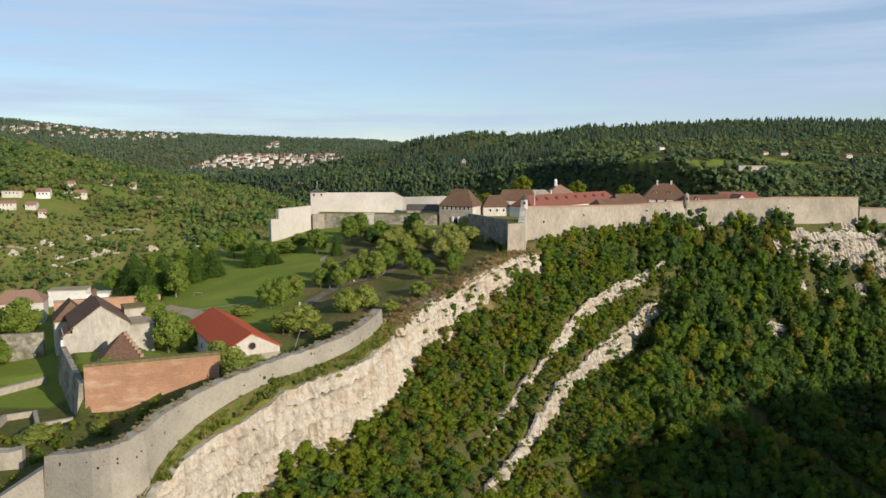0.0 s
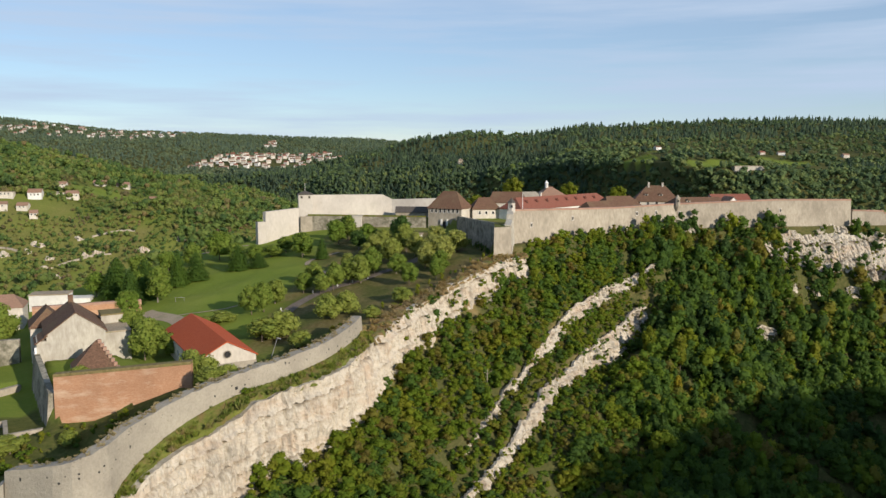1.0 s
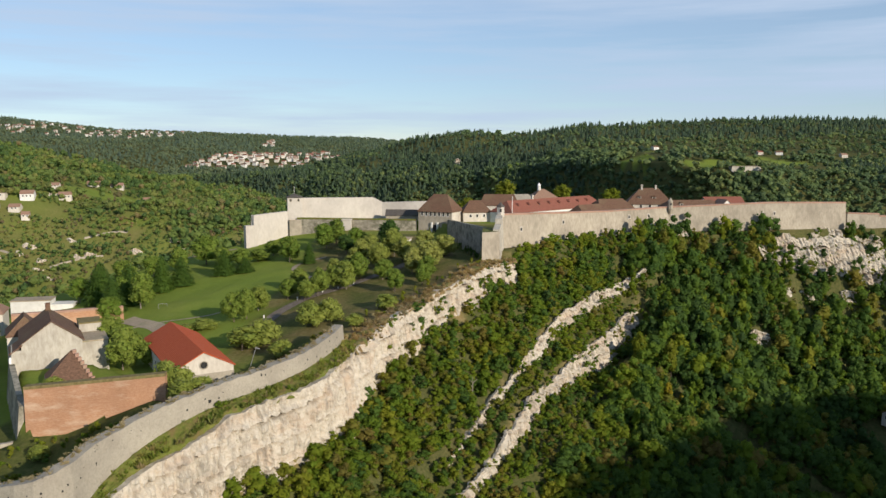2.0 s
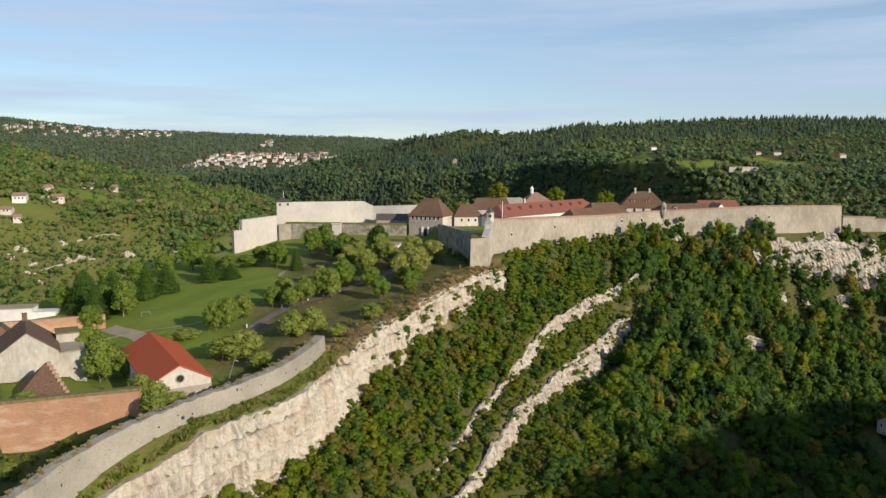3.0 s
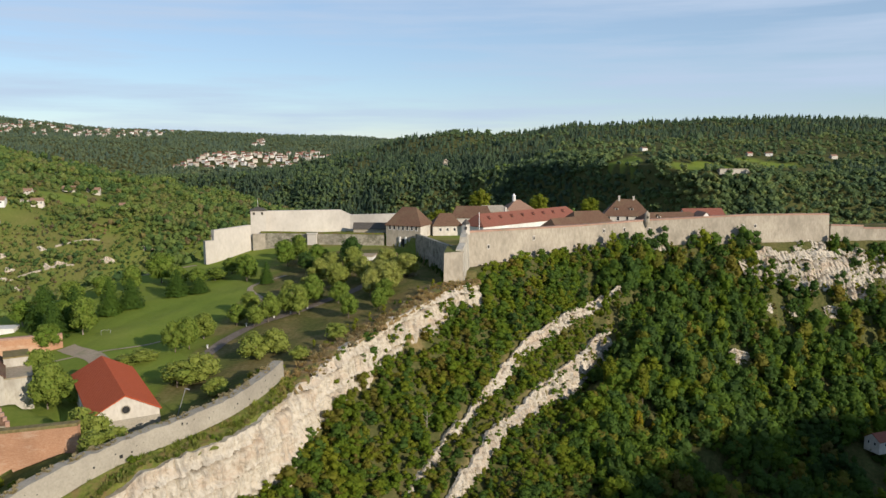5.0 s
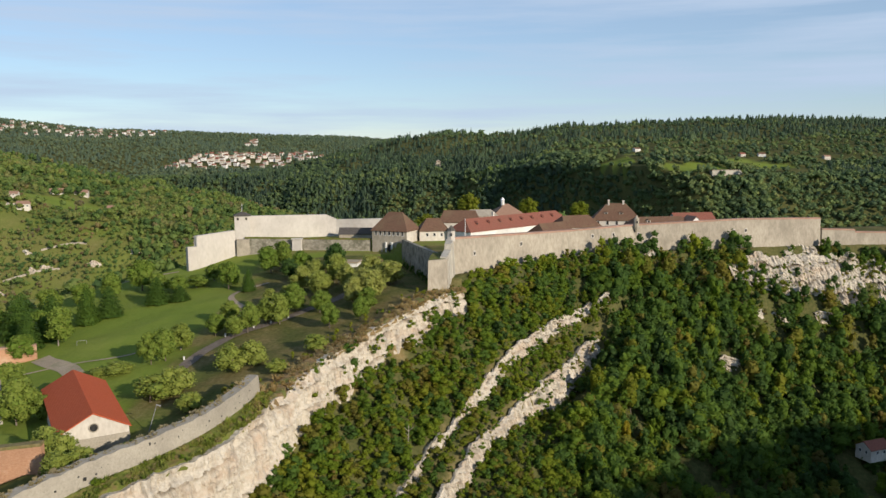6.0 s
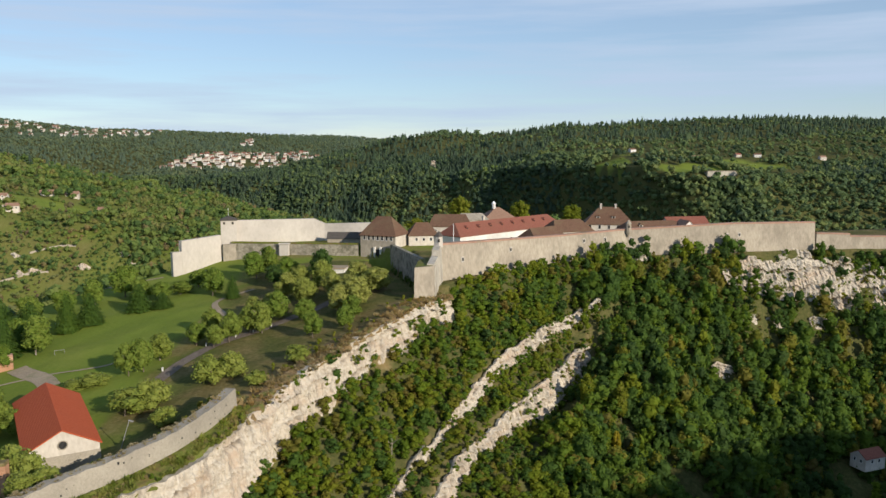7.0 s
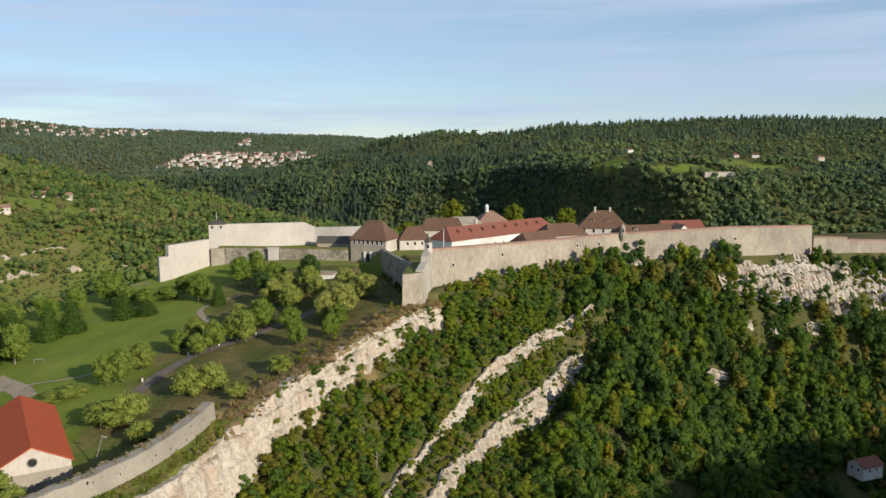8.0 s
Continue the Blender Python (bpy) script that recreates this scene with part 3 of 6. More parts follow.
# ---- rock faces ----
def rock_face(name, label, line, step=0.9, rough=1.0, lean=0.25, seed=0.0, band=4.2, ledges=0.6, back=2.6, cleft=1.0, grit=1.0, ragged=1.0):
    """A band of rock along a line of x, y, top, foot: upright facets, clefts, and beds that overhang one another."""
    ln = resample(line, step)
    d = np.gradient(ln[:, :2], axis=0)
    d /= np.linalg.norm(d, axis=1)[:, None] + 1e-9
    nrm = np.stack([d[:, 1], -d[:, 0]], 1)
    k = len(ln)
    s = np.concatenate([[0], np.cumsum(np.linalg.norm(np.diff(ln[:, :2], axis=0), axis=1))])
    tall = max((ln[:, 2] - ln[:, 3]).max(), 1.5)
    rows = int(np.clip(tall / step, 4, 60)) + 3
    rag = np.array([noise.fractal(Vector((a * 0.16, seed, 1.0)), 0.8, 2.0, 5) + 1.1 * noise.noise(Vector((a * 0.05, seed, 3.0))) for a in s])
    ln[:, 2] += 0.55 * ragged * rough * rag
    u = np.concatenate([[-1, -0.5], np.linspace(0.0, 1.08, rows - 2)])
    low = np.maximum(u, 0)
    z = ln[:, 2][None] + (ln[:, 3] - ln[:, 2])[None] * low[:, None] + np.minimum(u, 0)[:, None] * 0.3
    h = (ln[:, 2] - ln[:, 3])[None]
    out = lean * h * (low[:, None] - 0.1) + back * np.minimum(u, 0)[:, None]
    S = np.tile(s, (rows, 1)).ravel()
    Z = z.ravel()
    flat = np.stack([(ln[:, 0][None] + nrm[:, 0][None] * out).ravel(), (ln[:, 1][None] + nrm[:, 1][None] * out).ravel(), Z], 1)
    U = np.repeat(low, k)
    dip = np.array([1.4 * noise.noise(Vector((a * 0.03, seed, 5))) + 0.35 * noise.noise(Vector((a * 0.2, seed, 9))) for a in s])
    depth = np.maximum(np.tile(ln[:, 2], rows) - Z, 0) * math.sqrt(1 + lean * lean)
    push, recess_shade = np.empty(len(S)), np.empty(len(S))
    for i, (a, c) in enumerate(zip(S, depth)):
        bed = (c + dip[i % k] + 0.5 * band) / band + 0.22 * noise.noise(Vector((c * 0.35, seed, 1)))
        nb = math.floor(bed)
        frac = bed - nb
        proud = noise.noise(Vector((a * 0.035, nb * 5.3, seed))) + 0.5 * noise.noise(Vector((a * 0.16, nb * 2.9, seed + 3)))
        hang = min(1.0, max(0.0, 0.62 + 1.5 * noise.noise(Vector((a * 0.035, nb * 3.7, seed + 7)))))
        under = -1.9 * hang * math.exp(-(frac / 0.17) ** 2) + 0.9 * hang * math.exp(-((frac - 0.98) / 0.12) ** 2)
        w = a + 0.25 * c + 1.8 * noise.noise(Vector((a * 0.12, c * 0.12, seed + 2)))
        f = w / 3.2
        q, q2 = noise.cell(Vector((math.floor(f), nb, seed))), noise.cell(Vector((math.floor(f) + 1, nb, seed)))
        t = f - math.floor(f)
        facet = (q + 1.3 * (q2 - 0.5) * (t - 0.5)) * (1 - max(0.0, (t - 0.85) / 0.15)) + q2 * max(0.0, (t - 0.85) / 0.15)
        g = w / 1.15
        block = noise.cell(Vector((math.floor(g), math.floor(bed * 2.7), seed + 21)))
        flute = 1 - abs(noise.noise(Vector((a * 0.55 + 0.05 * c, c * 0.06, seed + 11))))
        big = noise.fractal(Vector((a * 0.055, c * 0.075, seed)), 0.9, 2.0, 3)
        fine = noise.fractal(Vector((a * 0.8, c * 1.0, seed + 4)), 0.6, 2.0, 4)
        push[i] = rough * (1.3 * big + cleft * (0.5 * facet + 0.22 * block - 0.9 * max(0.0, flute - 0.82) / 0.18) + ledges * (0.7 * proud + under) + 0.45 * grit * fine)
        # Painted shade, strongest in the recess below each overhanging bed.
        recess_shade[i] = min(1.0, 1.5 * hang * math.exp(-((frac - 0.03) / 0.12) ** 2) * (0.7 + 1.0 * noise.noise(Vector((a * 0.22, nb * 1.7, seed + 31)))))
    push = push * np.clip(0.35 + U * 8, 0, 1)
    n2 = np.tile(nrm, (rows, 1))
    flat[:, :2] += n2 * push[:, None]
    i = (np.arange(rows - 1)[:, None] * k + np.arange(k - 1)).ravel()
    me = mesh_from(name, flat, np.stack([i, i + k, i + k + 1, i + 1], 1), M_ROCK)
    at = me.attributes.new("recess_shade", "FLOAT", "POINT")
    at.data.foreach_set("value", np.clip(recess_shade, 0, 1).astype(np.float32))
    return tagged(part(name, me), label, "cliff", kind="structure")


cliff = RIDGE[:, :4].copy()
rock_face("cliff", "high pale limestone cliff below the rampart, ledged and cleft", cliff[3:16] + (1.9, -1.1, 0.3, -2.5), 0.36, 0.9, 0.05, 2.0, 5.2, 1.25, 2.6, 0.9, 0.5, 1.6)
ru = RIB_UPPER + (0.7, -0.5, 0.5, 0)
ru[:, 3] = ru[:, 2] - ru[:, 3] - 0.8
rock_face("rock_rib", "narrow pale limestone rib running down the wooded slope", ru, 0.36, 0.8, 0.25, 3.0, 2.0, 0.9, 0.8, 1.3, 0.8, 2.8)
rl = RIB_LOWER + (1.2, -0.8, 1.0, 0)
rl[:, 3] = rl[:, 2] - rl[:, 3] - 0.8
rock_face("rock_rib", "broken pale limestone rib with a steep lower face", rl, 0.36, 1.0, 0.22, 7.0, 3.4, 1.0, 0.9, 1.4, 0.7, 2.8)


# ---- walls ----
def ribbon_wall(name, label, line, thick, mat, batter=0.06, coping=None, step=2.0, round_corners=True, kind="structure", deep=2.0, rag=0.0):
    """A wall along rows of x, y, top, foot, thick towards the left of its way, battered on its outer face."""
    ln = resample(line, step) if round_corners else np.asarray(line, float)
    d = np.gradient(ln[:, :2], axis=0)
    d /= np.linalg.norm(d, axis=1)[:, None] + 1e-9
    nrm = np.stack([d[:, 1], -d[:, 0]], 1)
    top = ln[:, 2] + rag * np.array([noise.noise(Vector((p[0] * 0.6, p[1] * 0.6, 3))) for p in ln])
    foot = ln[:, 3] - deep
    out = nrm * (batter * (top - foot))[:, None]
    k = len(ln)
    a = np.column_stack([ln[:, :2] + out, foot])
    b = np.column_stack([ln[:, :2], top])
    c = np.column_stack([ln[:, :2] - nrm * thick, top])
    e = np.column_stack([ln[:, :2] - nrm * thick, foot])
    v = np.concatenate([a, b, c, e])
    i = np.arange(k - 1)
    f = np.concatenate([np.stack([i + p * k, i + 1 + p * k, i + 1 + q * k, i + q * k], 1) for p, q in ((0, 1), (1, 2), (2, 3))])
    caps = np.array([[0, k, 2 * k, 3 * k], [k - 1, 4 * k - 1, 3 * k - 1, 2 * k - 1]])
    wall = tagged(part(name, mesh_from(name, v, np.concatenate([f, caps]), mat)), label, "wall", kind=kind)
    if coping:
        b2 = np.column_stack([ln[:, :2] + nrm * 0.15, top + 0.02])
        c2 = np.column_stack([ln[:, :2] - nrm * (thick + 0.1), top + 0.02])
        v = np.concatenate([b2, b2 + (0, 0, 0.6), c2 + (0, 0, 0.6), c2])
        part("coping", mesh_from("coping", v, np.concatenate([f, caps]), coping), wall)
    return wall


rampart = ribbon_wall("rampart_wall", "grey rubble rampart wall along the cliff edge", RAMPART, 2.2, M_PARAPET, 0.07, None, 1.5, rag=0.35)


def putlog_holes():
    """Small dark scaffold holes and one drain mouth in the rampart's outer face."""
    hrng = np.random.RandomState(611)
    ln = resample(RAMPART, 1.0)
    d = np.gradient(ln[:, :2], axis=0)
    d /= np.linalg.norm(d, axis=1)[:, None]
    spots = [49] + list(hrng.choice(np.arange(3, len(ln) - 3), 34))
    for k in spots:
        size = 0.38 if k == 49 else hrng.uniform(0.07, 0.19)
        z = ln[k, 2] - (2.6 if k == 49 else hrng.uniform(0.7, 3.4))
        out = 0.07 * (ln[k, 2] - z)
        p = ln[k, :2] + np.array([d[k, 1], -d[k, 0]]) * out
        bm = bmesh.new()
        add_box(bm, -size, -0.05, -size, size, 0.25, size, 0.3 * size)
        hole = part_bm("putlog_hole", bm, M_DARK, rampart)
        hole.matrix_basis = pose(p[0], p[1], z, 0, 0, math.degrees(math.atan2(d[k, 1], d[k, 0])))


putlog_holes()


def bank_height(x, y):
    """Height of the grass bank between the rampart's foot and the cliff's rim."""
    d, v, _ = nearest(x, y, RAMPART[1:])
    de, ve, _ = nearest(x, y, RIDGE)
    return v[3] + 0.5 + (ve[2] - v[3]) * np.clip(d / (d + de + 1.0), 0, 1)


def grass_bank():
    """Steep rough grass between the rampart's foot and the cliff."""
    w = resample(RAMPART[1:], 0.6)
    d = np.gradient(w[:, :2], axis=0)
    d /= np.linalg.norm(d, axis=1)[:, None]
    nr = np.stack([d[:, 1], -d[:, 0]], 1)
    de, ve, _ = nearest(w[:, 0], w[:, 1], RIDGE)
    wide = np.clip(de + 0.3, 1.2, 9)
    cols = []
    for t in np.linspace(-0.25, 1.0, 13):
        jit = np.array([noise.fractal(Vector((p[0] * 0.6, p[1] * 0.6, 7 * t)), 0.8, 2.0, 3) for p in w])
        ragged = 1 + (0.4 * np.array([noise.noise(Vector((p[0] * 0.6, p[1] * 0.6, 40))) for p in w]) if t > 0.9 else 0)
        off = nr * (wide * max(t, 0) * ragged + (0.5 if t > -0.1 else -0.3))[:, None]
        z = w[:, 3] + 0.5 + (ve[2] - w[:, 3]) * max(t, 0) + 0.5 * jit * (t > 0) - (0.9 if t > 0.95 else 0)
        cols.append(np.column_stack([w[:, :2] + off, z]))
    v = np.concatenate(cols)
    k = len(w)
    i = np.arange(k - 1)
    f = np.concatenate([np.stack([i + p * k, i + (p + 1) * k, i + 1 + (p + 1) * k, i + 1 + p * k], 1) for p in range(12)])
    return tagged(part("grass_bank", mesh_from("grass_bank", v, f, M_BANK, smooth=True)), "rough green and brown grass bank under the rampart", "bank", kind="structure")


def cliff_top_bank():
    """Dry uneven turf over the bare cliff top between the rampart's end and the bastion."""
    w = resample(RIDGE[9:16], 0.6)
    w = w[w[:, 1] > 186]
    d = np.gradient(w[:, :2], axis=0)
    d /= np.linalg.norm(d, axis=1)[:, None]
    nr = np.stack([d[:, 1], -d[:, 0]], 1)
    cols = []
    for t in np.linspace(0, 1, 12):
        rag = np.array([noise.fractal(Vector((p[0] * 0.5, p[1] * 0.5, 60)), 0.8, 2.0, 4) for p in w])
        bump = np.array([noise.fractal(Vector((p[0] * 0.45, p[1] * 0.45, 5 * t)), 0.8, 2.0, 3) for p in w])
        off = (2.1 + 1.3 * rag) * (1 - t) - 6.5 * t
        x, y = w[:, 0] + nr[:, 0] * off, w[:, 1] + nr[:, 1] * off
        z = np.where(t < 0.45, w[:, 2] + 0.65, np.maximum(ground(x, y) + 0.12, w[:, 2] + 0.65 - 3 * (t - 0.45))) + 0.35 * bump - (1.3 if t == 0 else 0) - (0.9 if t == 1 else 0)
        cols.append(np.column_stack([x, y, z]))
    k = len(w)
    i = np.arange(k - 1)
    f = np.concatenate([np.stack([i + p * k, i + 1 + p * k, i + 1 + (p + 1) * k, i + (p + 1) * k], 1) for p in range(11)])
    return tagged(part("cliff_top_bank", mesh_from("cliff_top_bank", np.concatenate(cols), f, M_TOPBANK, smooth=True)), "uneven russet turf along the bare cliff top", "bank", kind="structure")


grass_bank()
cliff_top_bank()
WALL_R = np.array([(25, 284), (71, 326), (101, 341), (149, 351.5), (187, 360.5)], float)
ribbon_wall("curtain_wall_west", "long pale stone curtain wall with brick coping", np.column_stack([WALL_R, [41.8, 39.8, 40.6, 41.9, 41.4], [30, 31, 31, 31, 31]]),
            2.5, M_STONE, 0.05, M_PINKTOP, 3, False)
ribbon_wall("curtain_wall_low", "lower pale stone outwork wall stepping down", np.array([(188, 360.6, 36.6, 28), (203, 361.6, 36.2, 27), (203.1, 361.6, 35.2, 27), (222, 363.5, 34.8, 26)], float), 2.0, M_STONE, 0.05, M_PINKTOP, 3, False)
ribbon_wall("curtain_wall_far", "short stone outwork wall end", np.array([(229, 364, 34.2, 26), (252, 367, 33.6, 26)], float), 2.0, M_WHITE, 0.05, None, 3, False)
ribbon_wall("curtain_wall_front", "high sunlit curtain wall of the royal front", np.array([(-61, 353.5, 43.9, 33), (-28.5, 364, 43.6, 33), (-24.5, 365, 41.3, 33), (-3, 362, 42.0, 33)], float), 2.2, M_WHITE, 0.03, None, 3, False)
ribbon_wall("terrace_wall", "weathered retaining wall of the lower terrace", np.array([(-61, 349.5, 34.8, 26), (-8, 344.5, 34.6, 27)], float), 1.6, M_TERRACE, 0.06, M_BANK, 3, False)
ribbon_wall("outwork_wall", "pale stepped stone wall running down to the lawn", np.array([(-79, 330.5, 33.5, 26), (-76.2, 333, 33.5, 26), (-76.1, 333.1, 37.7, 26), (-65, 349, 38.3, 26)], float), 1.8, M_WHITE, 0.02, None, 3, False)

OUTCROP = np.array([(140, 345, 24.0, 21), (147, 347, 24.6, 18.5), (157, 350, 25.6, 16), (168, 352.5, 26, 13), (175, 353.5, 24.3, 11), (186, 356, 25.4, 10.5), (197, 358, 25.5, 9), (207, 358.2, 23.6, 8), (218, 357.5, 20.4, 3), (240, 360, 18, 0)], float)
rock_face("rock_outcrop", "bare pale limestone face under the curtain wall", OUTCROP + (1.0, -1.6, 1.4, -2.0), 0.45, 1.0, 0.58, 11.0, 7.5, 0.55, 1.8, 0.9, 1.0, 4.5)
for label, seed, line in (
        ("thin pale limestone shelf tailing off into the wood", 13.0, [(117, 338.6, 23.6, 21), (121, 339.6, 24, 20.5), (130, 341.4, 23, 19.5), (138, 343.5, 22.8, 20), (143, 345, 23.6, 20)]),
        ("pale rock knob right below the curtain wall", 17.0, [(155, 353.5, 29.6, 27), (158, 354.6, 31, 26.5), (163, 355.6, 30.8, 26), (166, 356, 29.2, 26.5)]),
        ("cleft pale rock knob right below the curtain wall", 23.0, [(167, 353.5, 28.6, 25), (170, 354.6, 30.4, 23.5), (176, 356.4, 31, 22.8), (182, 357, 30.2, 23), (185, 357.6, 28.4, 25)]),
        ("small pale rock patch at the wall's foot", 29.0, [(98, 336.2, 31.5, 29), (104, 337.4, 31.8, 28.8), (109, 339, 31, 29)])):
    rock_face("rock_outcrop", label, np.array(line, float), 0.45, 0.8, 0.5, seed, 2.6, 0.8, 1.4, 1.0, 0.8, 2.4)
for label, seed, line in (
        ("low pale rock ledge among the trees", 15.0, [(146, 333.4, 7, 3.5), (152, 334.8, 7.4, 2), (158, 336, 5.6, 1.5), (165, 336.6, 5, 1)]),
        ("low broken rock ledge among the trees", 16.0, [(176, 338, 4.8, 1), (184, 339.6, 4.6, 0), (193, 341.6, 2.6, -1.5)]),
        ("small pale rock step in the wood", 19.0, [(127.5, 313.2, -7.8, -11.5), (131, 313.6, -6.8, -12), (136, 314, -8.4, -12)])):
    rock_face("rock_ledge", label, np.array(line, float), 0.45, 0.8, 0.35, seed, 2.4, 0.8, 1.2, 1.1, 0.8, 2.6)


# ---- trees ----
PHI = (1 + 5 ** 0.5) / 2
ICOSA = (np.array([(-1, PHI, 0), (1, PHI, 0), (-1, -PHI, 0), (1, -PHI, 0), (0, -1, PHI), (0, 1, PHI), (0, -1, -PHI), (0, 1, -PHI), (PHI, 0, -1), (PHI, 0, 1), (-PHI, 0, -1), (-PHI, 0, 1)]) / 1.902,
         np.array([(0, 11, 5), (0, 5, 1), (0, 1, 7), (0, 7, 10), (0, 10, 11), (1, 5, 9), (5, 11, 4), (11, 10, 2), (10, 7, 6), (7, 1, 8),
                   (3, 9, 4), (3, 4, 2), (3, 2, 6), (3, 6, 8), (3, 8, 9), (4, 9, 5), (2, 4, 11), (6, 2, 10), (8, 6, 7), (9, 8, 1)]))


def crown(rng, leaves, size, lobes, low=0.22, width=0.36, tall=1.0, core=0.84, loose=0.55):
    """A crown of unit height: rounded uneven lobes clad in small leaf sprays that follow their form, dark masses inside. Verts and triangles."""
    cen, rad = [], []
    for k in range(lobes):
        a, h = 2.4 * k + rng.uniform(-0.6, 0.6), (k + rng.uniform(0.1, 0.9)) / lobes
        prof = np.sin(np.pi * (0.22 + 0.70 * h)) ** 0.7
        r = width * prof * rng.uniform(0.25, 0.66) * (k < lobes - 1)
        cen.append((r * np.cos(a), r * np.sin(a), low + (tall - low) * (0.16 + 0.68 * h)))
        rad.append(width * rng.uniform(0.42, 0.62) * (0.65 + 0.35 * prof) * (5.0 / max(lobes, 5)) ** 0.22)
    cen, rad = np.array(cen), np.array(rad)
    pick = rng.choice(lobes, leaves, p=rad ** 2 / (rad ** 2).sum())
    d = rng.normal(size=(leaves, 3))
    d[:, 2] += 0.35
    d /= np.linalg.norm(d, axis=1)[:, None]
    p = cen[pick] + d * rad[pick][:, None] * rng.uniform(0.84, 1.12, (leaves, 1))
    n = d + loose * rng.normal(size=(leaves, 3))
    n /= np.linalg.norm(n, axis=1)[:, None]
    t = np.cross(n, rng.normal(size=(leaves, 3)))
    t /= np.linalg.norm(t, axis=1)[:, None]
    b = np.cross(n, t)
    s = size * rng.uniform(0.6, 1.35, (leaves, 1))
    leaf = np.stack([p - t * s, p + b * s * 0.8 + t * s * 0.5, p - b * s * 0.8 + t * s * 0.5], 1).reshape(-1, 3)
    lf = np.arange(3 * leaves).reshape(-1, 3)
    ov, of = ICOSA
    cv = [ov * (r * core) * rng.uniform(0.85, 1.12, (len(ov), 1)) + c for c, r in zip(cen, rad)]
    cf = [of + 3 * leaves + k * len(ov) for k in range(lobes)]
    return np.concatenate([leaf] + cv), np.concatenate([lf] + cf)


def tussock(rng, blades=26, width=0.5):
    """A tuft of grass of unit height: thin blades leaning out from one root."""
    a = rng.uniform(0, 2 * np.pi, blades)
    r = width * rng.uniform(0, 1, blades) ** 0.7
    root = np.stack([0.45 * r * np.cos(a), 0.45 * r * np.sin(a), 0 * a], 1)
    tip = np.stack([1.1 * r * np.cos(a), 1.1 * r * np.sin(a), rng.uniform(0.45, 1.0, blades)], 1)
    side = np.stack([-np.sin(a + rng.normal(0, 0.8, blades)), np.cos(a), 0 * a], 1) * rng.uniform(0.08, 0.16, (blades, 1))
    return np.stack([root - side, root + side, tip], 1).reshape(-1, 3), np.arange(3 * blades).reshape(-1, 3)


def spire(rng, leaves, size, low=0.06, width=0.2):
    """A conifer's crown of unit height: drooping sprays round a cone."""
    h = rng.uniform(0, 1, leaves) ** 0.75 * 0.99
    h = 1 - h
    a = rng.uniform(0, 2 * np.pi, leaves)
    tier = 0.82 + 0.25 * np.abs(np.sin(h * 23 + rng.uniform(0, 3)))
    r = width * (1 - h) ** 0.62 * tier * rng.uniform(0.75, 1.1, leaves) + 0.008
    p = np.stack([r * np.cos(a), r * np.sin(a), low + (1 - low) * h], 1)
    out = np.stack([np.cos(a), np.sin(a), 0 * a], 1)
    t = out + (0, 0, -0.55) + 0.3 * rng.normal(size=(leaves, 3))
    t /= np.linalg.norm(t, axis=1)[:, None]
    b = np.cross(t, out * 0.4 + (0, 0, 1))
    b /= np.linalg.norm(b, axis=1)[:, None] + 1e-9
    s = size * rng.uniform(0.6, 1.3, (leaves, 1)) * (1.15 - 0.6 * h)[:, None]
    leaf = np.stack([p - t * s, p + b * s * 0.7 + t * s * 0.6, p - b * s * 0.7 + t * s * 0.6], 1).reshape(-1, 3)
    k = 7
    ang = np.arange(k) * 2 * np.pi / k
    ring = np.stack([0.86 * width * np.cos(ang), 0.72 * width * np.sin(ang), np.full(k, low)], 1)
    cv = np.concatenate([ring, [(0, 0, 0.93)]])
    i = np.arange(k)
    cf = np.stack([i, (i + 1) % k, np.full(k, k)], 1) + 3 * leaves
    return np.concatenate([leaf, cv]), np.concatenate([np.arange(3 * leaves).reshape(-1, 3), cf])


def trunk_mesh(rng, h, r, limbs=5, spread=0.3):
    """A tapered, slightly bent trunk with limbs reaching into the crown."""
    vs, fs = [], []

    def limb(p0, p1, r0, r1, n=6, seg=3):
        base = len(vs)
        p0, p1 = np.array(p0), np.array(p1)
        bend = rng.normal(size=3) * 0.04 * np.linalg.norm(p1 - p0)
        ax = (p1 - p0) / np.linalg.norm(p1 - p0)
        u = np.cross(ax, (0.3, 0.9, 0.2))
        u /= np.linalg.norm(u)
        w = np.cross(ax, u)
        for k in range(seg + 1):
            t = k / seg
            c, rr = p0 + (p1 - p0) * t + bend * np.sin(np.pi * t), r0 + (r1 - r0) * t
            for j in range(n):
                q = 2 * np.pi * j / n
                vs.append(c + rr * (np.cos(q) * u + np.sin(q) * w))
        for k in range(seg):
            for j in range(n):
                fs.append((base + k * n + j, base + k * n + (j + 1) % n, base + (k + 1) * n + (j + 1) % n, base + (k + 1) * n + j))

    limb((0, 0, -0.4), (0, 0, h * 0.72), r, r * 0.35)
    for k in range(limbs):
        a, z0 = rng.uniform(0, 2 * np.pi), rng.uniform(0.25, 0.55) * h
        ln = spread * h * rng.uniform(0.6, 1.1)
        limb((0, 0, z0), (ln * np.cos(a), ln * np.sin(a), z0 + ln * 0.9), r * 0.45, r * 0.12, 5, 2)
    return np.array(vs), np.array(fs)


